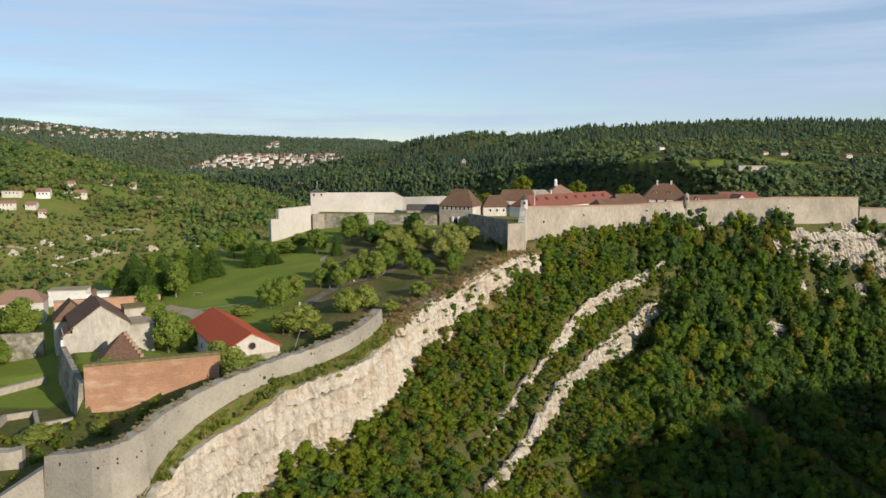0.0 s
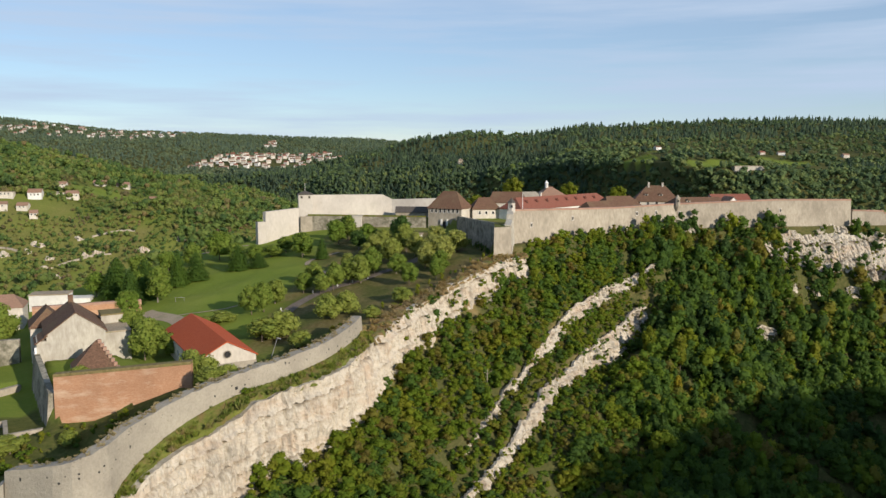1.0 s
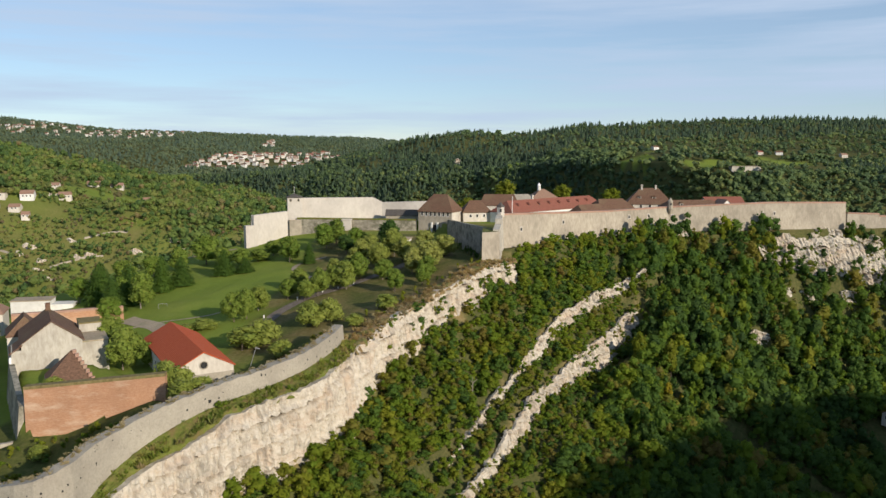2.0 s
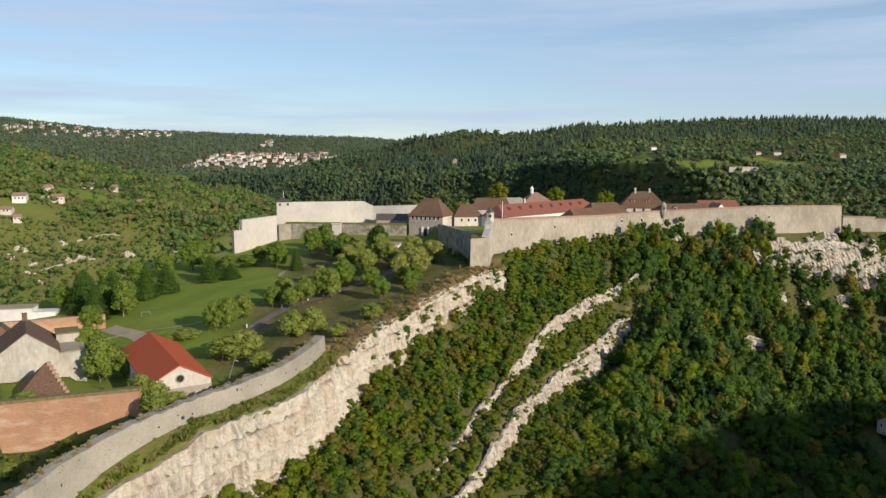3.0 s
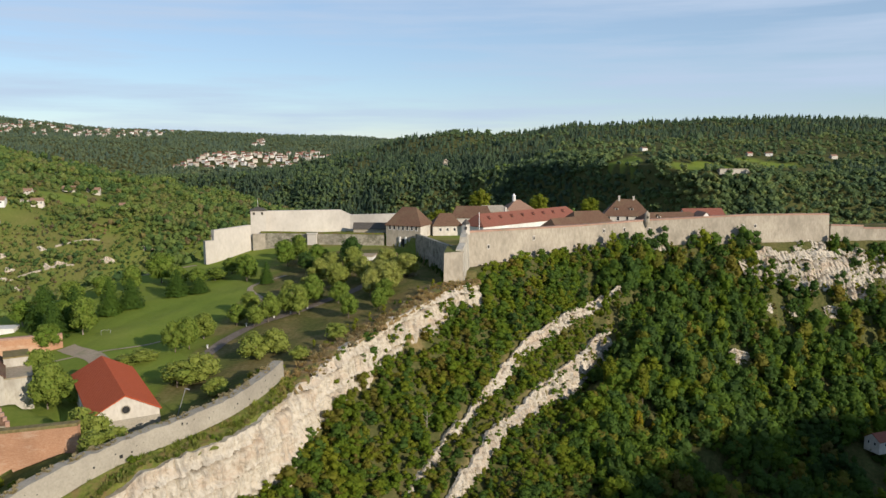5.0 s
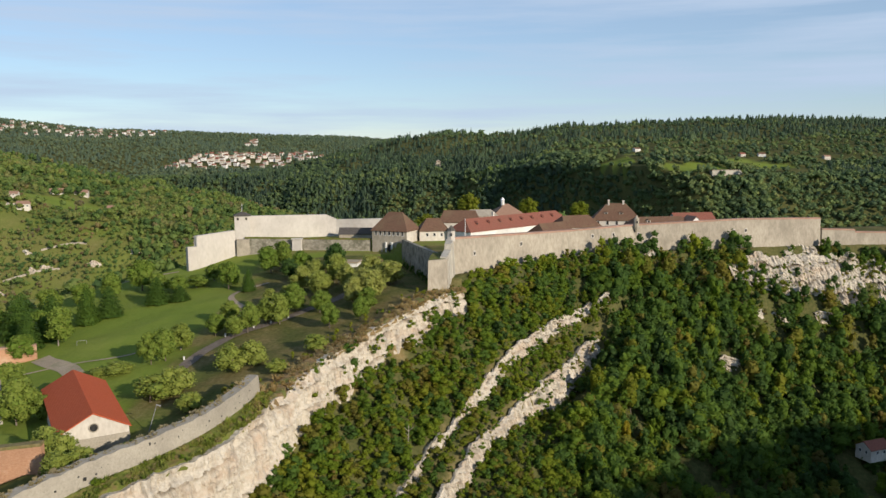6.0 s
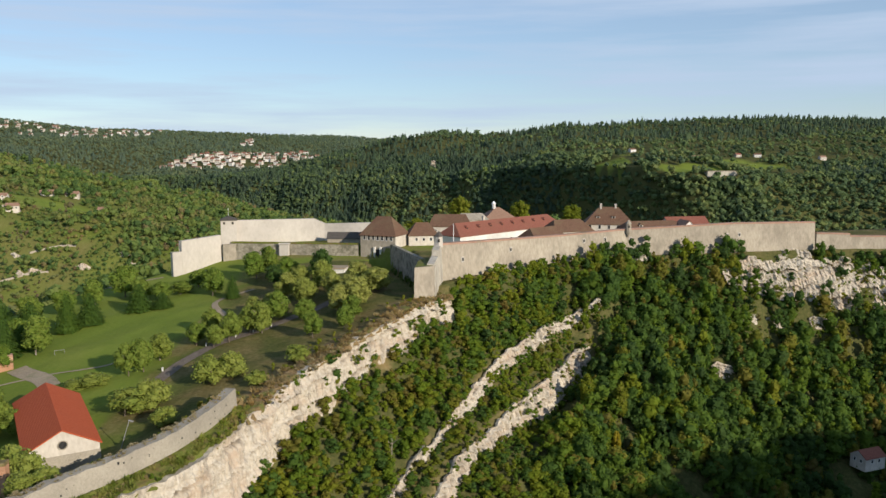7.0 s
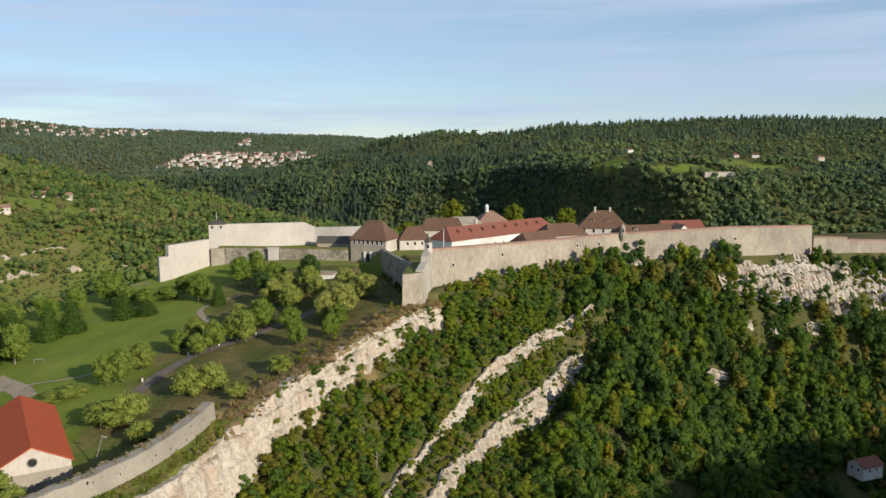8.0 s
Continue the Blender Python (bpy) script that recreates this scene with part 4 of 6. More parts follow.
def tree_kind(name, label, seed, mat, leaves=900, size=0.045, lobes=14, low=0.2, width=0.36, conifer=False, tint=0.45, group=""):
    """One tree of unit height with its trunk and crown."""
    rng = np.random.RandomState(seed)
    t = thing(name, label, "tree", group)
    v, f = spire(rng, leaves, size, low, width) if conifer else crown(rng, leaves, size, lobes, low, width)
    part("crown", mesh_from("crown", v, f, mat, np.full(len(v), tint) + rng.uniform(-0.06, 0.06, len(v))), t)
    tv, tf = trunk_mesh(rng, 1.0, 0.022 if not conifer else 0.018, 0 if conifer else 5, 0.26)
    part("trunk", mesh_from("trunk", tv, tf, M_BARK), t)
    return t


def forest(name, label, x, y, h, wide, tint, protos, mat, seed, z=None):
    """Many trees or shrubs as one mass: each a turned and stretched copy of a crown."""
    rng = np.random.RandomState(seed)
    z = ground(x, y) if z is None else z
    vs, fs, ts, off = [], [], [], 0
    which = rng.randint(0, len(protos), len(x))
    for k, (pv, pf) in enumerate(protos):
        idx = np.nonzero(which == k)[0]
        if not len(idx):
            continue
        a = rng.uniform(0, 2 * np.pi, len(idx))
        c, s = np.cos(a)[:, None], np.sin(a)[:, None]
        w = (h * wide)[idx][:, None]
        sq = rng.uniform(0.85, 1.18, (len(idx), 1))
        X = (pv[:, 0] * c - pv[:, 1] * s) * w * sq + x[idx][:, None] + 0.06 * pv[:, 2] * h[idx][:, None] * rng.normal(size=(len(idx), 1))
        Y = (pv[:, 0] * s + pv[:, 1] * c) * w / sq + y[idx][:, None]
        Z = pv[:, 2] * h[idx][:, None] + z[idx][:, None] - 0.06 * h[idx][:, None]
        vs.append(np.stack([X, Y, Z], 2).reshape(-1, 3))
        base = off + np.arange(len(idx))[:, None, None] * len(pv)
        fs.append((pf[None] + base).reshape(-1, 3))
        ts.append(np.repeat(tint[idx], len(pv)))
        off += len(idx) * len(pv)
    me = mesh_from(name, np.concatenate(vs), np.concatenate(fs), mat, np.concatenate(ts))
    return tagged(part(name, me), label, "trees", kind="stuff")


def scatter(x0, x1, y0, y1, step, seed):
    rng = np.random.RandomState(seed)
    gx, gy = np.meshgrid(np.arange(x0, x1, step), np.arange(y0, y1, step))
    x = gx.ravel() + rng.uniform(-0.48, 0.48, gx.size) * step
    y = gy.ravel() + rng.uniform(-0.48, 0.48, gx.size) * step
    return x, y, rng


# wood on the steep side of the ridge
x, y, rng = scatter(-75, 300, 95, 372, 2.75, 21)
xs, ys, _ = scatter(-60, 70, 130, 330, 3.4, 25)
x, y = np.concatenate([x, xs]), np.concatenate([y, ys])
rng = np.random.RandomState(26)
d, v, _ = nearest(x, y, EDGE)
keep = ~inside(x, y, EDGE[:, :2]) & (d > np.where(y > 270, 0.6, 2.6)) & (d < 135) & ((y < 275) | (x > 26)) & (x - 0.55 * y < 115)
for rib, pad in ((RIB_UPPER, 0.9), (RIB_LOWER, 1.6)):
    e, r, side = nearest(x, y, rib)
    keep &= ~((e * side > -1.0) & (e * side < pad + 0.2 * r[3])) | (rng.rand(len(x)) < 0.12)
for cx, cy, rx, ry in ((174, 347, 26, 6), (132, 339.5, 17, 2.2), (204, 351.5, 16, 5.5), (170, 353.5, 22, 4.5), (154, 330.5, 11, 6), (183, 335.5, 15, 6), (131, 310.5, 5.5, 4), (172, 279, 12, 14), (80, 259, 3.5, 3.5), (76, 247, 3, 3), (82.5, 253.5, 3, 3)):
    keep &= (np.hypot((x - cx) / rx, (y - cy) / ry) > 1) | (rng.rand(len(x)) < 0.16)
keep &= (fbm(x, y, 24, 3, 35) > -0.62) | (rng.rand(len(x)) < 0.35)
x, y = x[keep], y[keep]
d, v, _ = nearest(x, y, EDGE)
west = np.clip((x - 0.28 * (y - 200) - 42) / 12, 0, 1)
h = (4.6 + 3.6 * west) * rng.uniform(0.6, 1.4, len(x)) + 1.3 * fbm(x, y, 26, 3, 31)
tall = (rng.rand(len(x)) < 0.14) & (west > 0.5)
h = np.where(tall, h * 1.55, h)
e, r, side = nearest(x, y, RIB_LOWER)
h = np.where((e < 14) & (side > 0), h * 0.72, h)
e, r, side = nearest(x, y, RIB_UPPER)
h = np.where((e < 10) & (side > 0), h * 0.7, h)
h = np.where((d < 9) & (y < 262), np.where(y < 215, 1.15, 0.85) * h, h)
h = np.clip(h, 1.8, 15)
tint = 0.37 + 0.12 * fbm(x, y, 45, 3, 32) + 0.14 * fbm(x, y, 15, 2, 33) + rng.normal(0, 0.11, len(x)) - 0.17 * west
mix = rng.rand(len(x))
tint = np.where(mix < 0.20 + 0.12 * west, 0.14 * rng.rand(len(x)), np.where(mix > 0.90, 0.60 + 0.16 * rng.rand(len(x)), np.minimum(tint, 0.56)))
tint = np.where((mix > 0.865) & (mix < 0.90), 0.70 + 0.12 * rng.rand(len(x)), tint)
wide = rng.uniform(0.85, 1.2, len(x)) * (1.30 - 0.26 * west) * np.where(tall, 0.78, 1.0)
close = y < 246
NEAR_WOOD = [crown(np.random.RandomState(40 + k), 150, 0.047, 4, 0.04, 0.28 + 0.03 * (k % 3), 1.0, 0.84) for k in range(8)]
FAR_WOOD = [crown(np.random.RandomState(50 + k), 90, 0.060, 4, 0.03, 0.28 + 0.03 * (k % 3), 1.0, 0.86) for k in range(8)]
for sel, protos, label in ((close, NEAR_WOOD, "mixed green wood on the steep slope below the cliff, turning in autumn"), (~close, FAR_WOOD, "mixed green wood on the slope below the curtain wall, turning in autumn")):
    forest("woodland", label, x[sel], y[sel], h[sel], wide[sel], np.clip(tint[sel], 0, 0.92), protos, M_LEAF, 22)

small = [crown(np.random.RandomState(240 + k), 60, 0.085, 3, 0.0, 0.42, 1.0, 0.86) for k in range(6)]

# bushes on the cliff ledges, the banks and in the ditch
bx, by, brng = scatter(-98, 30, 108, 268, 1.8, 51)
d, v, _ = nearest(bx, by, EDGE)
inn = inside(bx, by, EDGE[:, :2])
dr, vr, sr = nearest(bx, by, RAMPART)
p = np.where(inn & (d < 9) & (by > 195), 0.24, 0) + np.where(inn & (dr > 2.8) & (dr < 7) & (by > 135), 0.30, 0)
p = p + np.where((np.hypot((bx + 72) / 22, (by - 138) / 18) < 1) & inn & (dr > 3), 0.35, 0)
p = p + np.where((sr > 0) & (dr < 5) & (dr > 1.0) & inn & (by < 150), 0.16, 0) + np.where((sr > 0) & (dr > 0.8) & inn & (by >= 150) & (by < 192), 0.07, 0)
keep = brng.rand(len(bx)) < p
bx, by, on_bank = bx[keep], by[keep], (inn & (sr > 0) & (dr < 9) & (by < 192))[keep]
bz = np.where(on_bank, bank_height(bx, by) - 0.2, ground(bx, by))
forest("shrubs", "low olive and brown scrub along the rampart and cliff top", bx, by, brng.uniform(0.7, 2.4, len(bx)), brng.uniform(0.9, 1.5, len(bx)),
       np.clip(np.where(on_bank, 0.36, 0.5) + brng.normal(0, 0.16, len(bx)), 0.1, 0.75), small, M_LEAF, 52, bz)

# undergrowth between the trees and on the ribs
ux, uy, urng = scatter(-60, 95, 112, 330, 3.0, 75)
d, v, _ = nearest(ux, uy, EDGE)
keep = ~inside(ux, uy, EDGE[:, :2]) & (d > np.where(uy > 275, 0.8, 2.6)) & (d < 75) & ((uy < 275) | (ux > 26))
e, r, side = nearest(ux, uy, RIB_LOWER)
e2, r2, side2 = nearest(ux, uy, RIB_UPPER)
keep &= ~((side > 0) & (e < 2.2)) | (urng.rand(len(ux)) < 0.3)
keep &= ~((side2 > 0) & (e2 < 2.2)) | (urng.rand(len(ux)) < 0.3)
ux, uy = ux[keep], uy[keep]
forest("undergrowth", "low green and russet scrub filling gaps in the wood", ux, uy, urng.uniform(0.9, 2.8, len(ux)), urng.uniform(1.1, 1.9, len(ux)),
       np.clip(0.40 + 0.22 * fbm(ux, uy, 30, 3, 76) + urng.normal(0, 0.13, len(ux)), 0.05, 0.74), small, M_LEAF, 77)

# bushes rooted on and against the ribs
for rib, drops, seed in ((RIB_UPPER, ru, 91), (RIB_LOWER, rl, 92)):
    rrng = np.random.RandomState(seed)
    w = resample(drops, 0.55)
    w = w[rrng.rand(len(w)) < np.clip(0.42 + 1.1 * fbm(w[:, 0], w[:, 1], 16, 3, seed), 0.05, 0.95)]
    off = rrng.uniform(-1.2, 3.4, len(w))
    wz = np.where(off < 0, w[:, 2] - 0.2, np.maximum(w[:, 2] - off / 0.3, w[:, 3])) - 0.3
    forest("rib_shrubs", "green bushes growing in cracks of a rock rib", w[:, 0] + 0.85 * off, w[:, 1] - 0.5 * off, rrng.uniform(0.7, 2.9, len(w)), rrng.uniform(1.0, 1.6, len(w)),
           np.clip(0.38 + rrng.normal(0, 0.18, len(w)), 0.05, 0.85), small, M_LEAF, seed, wz)

# shrubs rooted in the upper cliff
crng = np.random.RandomState(71)
w = resample(RIDGE[11:16], 0.5)
w = w[crng.rand(len(w)) < 0.22 + 1.3 * fbm(w[:, 0], w[:, 1], 11, 2, 72)]
drop = crng.rand(len(w)) ** 0.8
out = 2.2 + crng.normal(0, 0.3, len(w))
forest("cliff_shrubs", "green bushes rooted in ledges of the upper cliff", w[:, 0] + 0.85 * out, w[:, 1] - 0.5 * out, crng.uniform(1.1, 3.4, len(w)), crng.uniform(1.0, 1.6, len(w)),
       np.clip(0.3 + crng.normal(0, 0.15, len(w)), 0.05, 0.7), small, M_LEAF, 73, w[:, 2] + (w[:, 3] - w[:, 2]) * drop - 0.6)

# scrub on the bare outcrops under the curtain wall
ox, oy, orng = scatter(100, 262, 328, 366, 1.5, 53)
d, v, _ = nearest(ox, oy, EDGE)
keep = ~inside(ox, oy, EDGE[:, :2]) & (d > 0.8) & (d < 22) & (orng.rand(len(ox)) < np.where(d < 7, 0.95, 0.42) + 0.5 * fbm(ox, oy, 12, 3, 54))
ox, oy = ox[keep], oy[keep]
e, r, side = nearest(ox, oy, OUTCROP)
oz = np.where((side > 0) & (e < 0.58 * (r[2] - r[3])), r[2] - e / 0.58, ground(ox, oy))
forest("outcrop_scrub", "low green and brown scrub clinging to the bare outcrops", ox, oy, orng.uniform(0.8, 3.2, len(ox)), orng.uniform(1.0, 1.7, len(ox)),
       np.clip(0.46 + orng.normal(0, 0.2, len(ox)), 0.1, 0.85), small, M_LEAF, 55, np.maximum(oz, ground(ox, oy)))

# dry tufts along the rampart's top
w = resample(RAMPART, 0.22)
frng = np.random.RandomState(55)
dd = np.gradient(w[:, :2], axis=0)
dd /= np.linalg.norm(dd, axis=1)[:, None]
off = frng.uniform(0.5, 2.9, len(w))
fx, fy = w[:, 0] - dd[:, 1] * off, w[:, 1] + dd[:, 0] * off
forest("dry_tufts", "dry grass and brambles growing along the rampart's top", fx, fy, frng.uniform(0.15, 0.6, len(w)) ** 1.4, frng.uniform(1.6, 3.2, len(w)), np.clip(0.72 + frng.normal(0, 0.2, len(w)), 0.2, 1.0),
       [tussock(np.random.RandomState(57 + k), 44) for k in range(5)], M_TUFT, 56, w[:, 2] - 0.1)

# tufts on the grass bank and reddish dry growth along the bare cliff top
w = resample(RIDGE[3:16], 0.3)
grng = np.random.RandomState(58)
w = np.repeat(w, 3, axis=0)
dd = np.gradient(resample(RIDGE[3:16], 0.3)[:, :2], axis=0).repeat(3, axis=0)
dd /= np.linalg.norm(dd, axis=1)[:, None]
off = np.where(w[:, 1] < 192, grng.uniform(-1.8, 3.2, len(w)), grng.normal(0.3, 2.0, len(w)))
gx, gy = w[:, 0] - dd[:, 1] * off, w[:, 1] + dd[:, 0] * off
dr, vr, sr = nearest(gx, gy, RAMPART[1:])
keep = ((w[:, 1] > 192) | ((sr > 0) & (dr > 0.5))) & (fbm(gx, gy, 9, 3, 59) + grng.normal(0, 0.25, len(gx)) > -0.25)
gx, gy, w, off, dr = gx[keep], gy[keep], w[keep], off[keep], dr[keep]
red = w[:, 1] > 192
gz = np.where(red, np.maximum(ground(gx, gy), w[:, 2] + 0.55 + 0.03 * off), bank_height(gx, gy) - 0.1)
for label, sel, tint, mat in (("short green grass tufts and weeds on the rampart bank", ~red, 0.42 + grng.normal(0, 0.25, len(gx)), M_BANKTUFT),
                              ("russet dry grass and brambles along the bare cliff top", red, 0.5 + grng.normal(0, 0.25, len(gx)), M_RUSSET)):
    forest("cliff_top_tufts", label, gx[sel], gy[sel], grng.uniform(0.2, 1.15, sel.sum()) ** 1.5, grng.uniform(1.2, 2.4, sel.sum()), np.clip(tint[sel], 0.05, 0.95),
           [tussock(np.random.RandomState(157 + k)) for k in range(5)], mat, 60, gz[sel])

# wood on the valley side and the terraced hillside: copses, open scrub and planted rows
x, y, rng = scatter(-640, 120, 150, 1080, 6.0, 61)
d, v, _ = nearest(x, y, EDGE)
terr = np.hypot((x + 275) / 95, (y - 560) / 60)
copse = fbm(x, y, 110, 4, 65)
keep = ~inside(x, y, EDGE[:, :2]) & (np.abs(x) < 0.66 * y + 25) & ~in_fields(x, y) & ((x < -60) | (y > 400))
keep &= (rng.rand(len(x)) < np.clip(0.80 + 1.1 * copse, 0.25, 1)) & ((terr > 0.9) | (rng.rand(len(x)) < 0.75))
keep &= (np.hypot((x + 325) / 36, (y - 604) / 12) > 1) & ((np.hypot((x + 285) / 48, (y - 650) / 14) > 1) | (rng.rand(len(x)) < 0.15))
x, y, copse, terr = x[keep], y[keep], copse[keep], terr[keep]
h = (7.5 + 3.0 * copse) * rng.uniform(0.45, 1.5, len(x))
h = np.where(terr < 0.9, h * 0.65, h)
tint = 0.48 + 0.20 * fbm(x, y, 130, 3, 63) + rng.normal(0, 0.10, len(x))
tint = np.where(rng.rand(len(x)) < 0.04, 0.82, np.where(rng.rand(len(x)) < 0.14, 0.12, np.minimum(tint, 0.72)))
MID_TREE = [crown(np.random.RandomState(70 + k), 22, 0.13, 1, 0.02, 0.50, 1.0, 0.9) for k in range(6)]
forest("hillside_trees", "light green trees and scrub over the terraced hillside", x, y, np.clip(h, 2.2, 14), rng.uniform(0.8, 1.25, len(x)), np.clip(tint, 0.02, 0.92), MID_TREE, M_LEAF_HILL, 64)

# scrub thick over the terraces
x, y, rng = scatter(-430, -140, 440, 700, 3.3, 66)
keep = ~inside(x, y, EDGE[:, :2]) & (np.abs(x) < 0.66 * y + 25) & ~in_fields(x, y) & (np.hypot((x + 325) / 40, (y - 606) / 14) > 1) & (fbm(x, y, 40, 3, 67) + rng.normal(0, 0.3, len(x)) > -0.45)
x, y = x[keep], y[keep]
BUSHY = [crown(np.random.RandomState(270 + k), 20, 0.16, 1, 0.0, 0.50, 1.0, 0.9) for k in range(5)]
forest("terrace_scrub", "yellow-green and russet scrub over the old terraces", x, y, rng.uniform(1.0, 2.2, len(x)) ** 2, rng.uniform(0.9, 1.5, len(x)),
       np.clip(0.56 + 0.28 * fbm(x, y, 60, 3, 68) + rng.normal(0, 0.14, len(x)), 0.15, 0.95), BUSHY, M_LEAF_HILL, 69)

# woods on the far hills: conifers on the near flank and the crest, broadleaf between the meadows
x, y, rng = scatter(-1750, 1850, 480, 2820, 12.0, 81)
xs, ys, _ = scatter(-420, 760, 480, 1330, 5.4, 86)
xt, yt, _ = scatter(-640, -150, 1080, 1800, 7.5, 87)
fs, rs, _ = plateau_front(xs)
sel = (ys > fs - 40) & (ys < fs + rs + 130)
xv, yv, _ = scatter(80, 330, 620, 1060, 2.7, 89)
fv, rv, _ = plateau_front(xv)
face = (yv > fv) & (yv < fv + rv)
x, y = np.concatenate([x, xs[sel], xt, xv[face]]), np.concatenate([y, ys[sel], yt, yv[face]])
slope = (hills(x, y + 15) - hills(x, y - 15)) / 30
zz = hills(x, y)
keep = (np.abs(x + 4) < 0.64 * y + 40) & (slope > -0.04) & (zz > -55) & ~((x < 60) & (y < 985)) & ~inside(x, y, EDGE[:, :2]) & (ground(x, y) < zz + 3)
keep &= np.hypot((x + 458) / 140, (y - 1872) / 85) > 1
fr, ru_, lp = plateau_front(x)
before = in_fields(x, y + 12) | in_fields(x, y + 25) | in_fields(x, y + 40) | in_fields(x, y + 55)
for hx, hy in HOMES:
    before |= (np.abs(x - hx * (1 - (hy - y) / hy)) < 7) & (y > hy - 32) & (y < hy + 7)
keep &= ~before | (x < 150) | (zz < lp - 9) | (rng.rand(len(x)) < 0.12)
keep &= ~in_fields(x, y) | (rng.rand(len(x)) < 0.04)
open_land = (x > 190) & (y > 840) & (y < 1240) & (fbm(x, y, 85, 3, 88) > -0.05)
keep &= ~open_land | (rng.rand(len(x)) < 0.7)
x, y, slope = x[keep], y[keep], slope[keep]
fr, ru_, _ = plateau_front(x)
flank = (x < 190) & (x > -420) & (y < fr + ru_ + 260)
con = np.clip(0.30 + 0.8 * fbm(x, y, 420, 3, 82) + np.where(flank, 0.42, 0) + np.where((x > 150) & (y > 1250), 0.55, 0) - np.where((x > 170) & (y < 1200), 0.55, 0), 0, 1) > rng.rand(len(x))
tint = np.where(con, 0.02 + 0.30 * rng.rand(len(x)), 0.42 + 0.20 * fbm(x, y, 160, 3, 83) + rng.normal(0, 0.11, len(x)) + 0.06 * ((x > 190) & (y < 1300)))
h = np.where(con, 10.0, 8.0) * rng.uniform(0.5, 1.4, len(x)) * np.where((x > 330) & (y < 980), 0.85, 1.0)
lowleaf = [crown(np.random.RandomState(90 + k), 12, 0.22, 1, 0.0, 0.52, 1.0, 0.95) for k in range(5)]
lowcon = [spire(np.random.RandomState(95 + k), 14, 0.13, 0.0, 0.33) for k in range(5)]
# Past y 1700 the woods take the haze-tinted leaf colour.
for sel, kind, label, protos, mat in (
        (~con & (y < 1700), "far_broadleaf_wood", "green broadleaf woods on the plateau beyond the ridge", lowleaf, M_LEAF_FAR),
        (~con & (y >= 1700), "far_broadleaf_wood", "hazy green broadleaf woods on distant hills", lowleaf, M_LEAF_HAZE),
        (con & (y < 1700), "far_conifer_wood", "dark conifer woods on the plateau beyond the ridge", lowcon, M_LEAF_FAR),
        (con & (y >= 1700), "far_conifer_wood", "hazy blue-green conifer woods on distant hills", lowcon, M_LEAF_HAZE)):
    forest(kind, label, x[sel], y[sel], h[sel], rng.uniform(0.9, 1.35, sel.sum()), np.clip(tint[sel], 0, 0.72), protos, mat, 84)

# single trees of the ridge-top park: x, y, height, half width
PARK = [(-56, 223.5, 9.1, 3.7), (-52.5, 224.5, 9.8, 4.1), (-50.5, 233, 7.7, 4.6), (-44, 243, 6.8, 3.6), (-37.5, 238.5, 6.8, 3.3), (-42, 251.5, 7.4, 4.0),
        (-34, 242, 9.1, 3.9), (-30, 247.5, 8.4, 3.9), (-26.5, 246, 9.7, 4.3), (-23.5, 255, 9.9, 4.3), ]
PARK_OLIVE = [(-1, 260, 10.5, 5.6), (4, 277, 8.6, 5.6), (-6, 257.5, 9.4, 4.4), (-3, 286, 8.5, 4.6), (-4, 268, 9, 4.6)]
PARK_PALE = [(-14, 284, 10.9, 4.6), (-22, 287.5, 9.5, 5.2), (-25, 279, 9.2, 4.8), (-26.5, 262.5, 7.8, 4.5), (-18, 271, 9.0, 4.6), (-10, 275, 9.5, 4.6), (-32, 262, 7, 4)]
ROUND = [(-10.5, 237, 7.4, 3.2), (-2, 241, 7.1, 3.4), (-42.5, 310, 10.7, 5.4), (-53.5, 294.5, 10, 5), (-66.5, 302, 5, 5.5), (-92, 250, 12, 5.4), (-88.5, 307, 12, 5.8),
         (-54.5, 300, 8.8, 4.4), (-63, 309.5, 6.4, 4.1), (-39, 318, 10.5, 4.7), (-30, 305, 9, 4.6), (-97, 300, 10, 5), (-104, 292, 9, 4.5)]
DARK = [(-18, 307, 9.5, 4.6), (-16, 295, 12.3, 4.8), (-33, 298, 8, 4)]
CONIFER = [(-92.5, 270, 12.6, 3.7), (-88, 276, 10.2, 4.2), (-100.5, 248.5, 12.1, 3.9), (-111, 263, 13.7, 5.2), (-99.5, 258, 8.1, 4), (-75.5, 285, 9.3, 4.1),
           (-68.5, 287, 5.5, 3.4), (-45, 287.5, 7.8, 2.5), (-105, 272, 11, 4.5), (-116, 275, 12, 5)]
LEFT = [(-74.5, 193, 11.5, 5.2), (-68, 193, 6.6, 3.7), (-84, 207, 10.9, 4.9), (-126.5, 218.5, 13.2, 6.8), (-137, 224, 10, 5.7), (-80, 203, 8.5, 4.6), (-122, 197, 9, 5.5), (-134, 204, 10, 6)]
MORE = [(-1, 250, 7.5, 4), (-15, 252, 7, 4), (-112, 285, 10, 5), (-120, 268, 9, 5), (-104, 262, 9, 4.6), (-98, 240, 8, 4.4), (-72, 296, 7, 4.5), (-80, 300, 8, 4.8)]
BUSH = [(-45.5, 199, 6.4, 5.6), (-41, 201, 7.1, 4.6), (-31.5, 211.5, 7.5, 4.1), (-26.5, 213.5, 7, 3.6), (-67, 218.5, 2.8, 4), (-62.5, 219, 3.5, 4), (-11.5, 219.5, 4.5, 3.8),
        (-47, 154.5, 5.0, 3.0), (-44, 157, 4.2, 2.8), (-53.5, 165, 11.0, 4.4), (-50, 163.5, 9.0, 3.6), (-81, 172, 3.0, 2.6), (-84, 146, 3.6, 4.2), (-73, 149, 3.0, 2.4), (-35, 190, 4.5, 3.0), (-19, 206, 4.0, 3.0)]


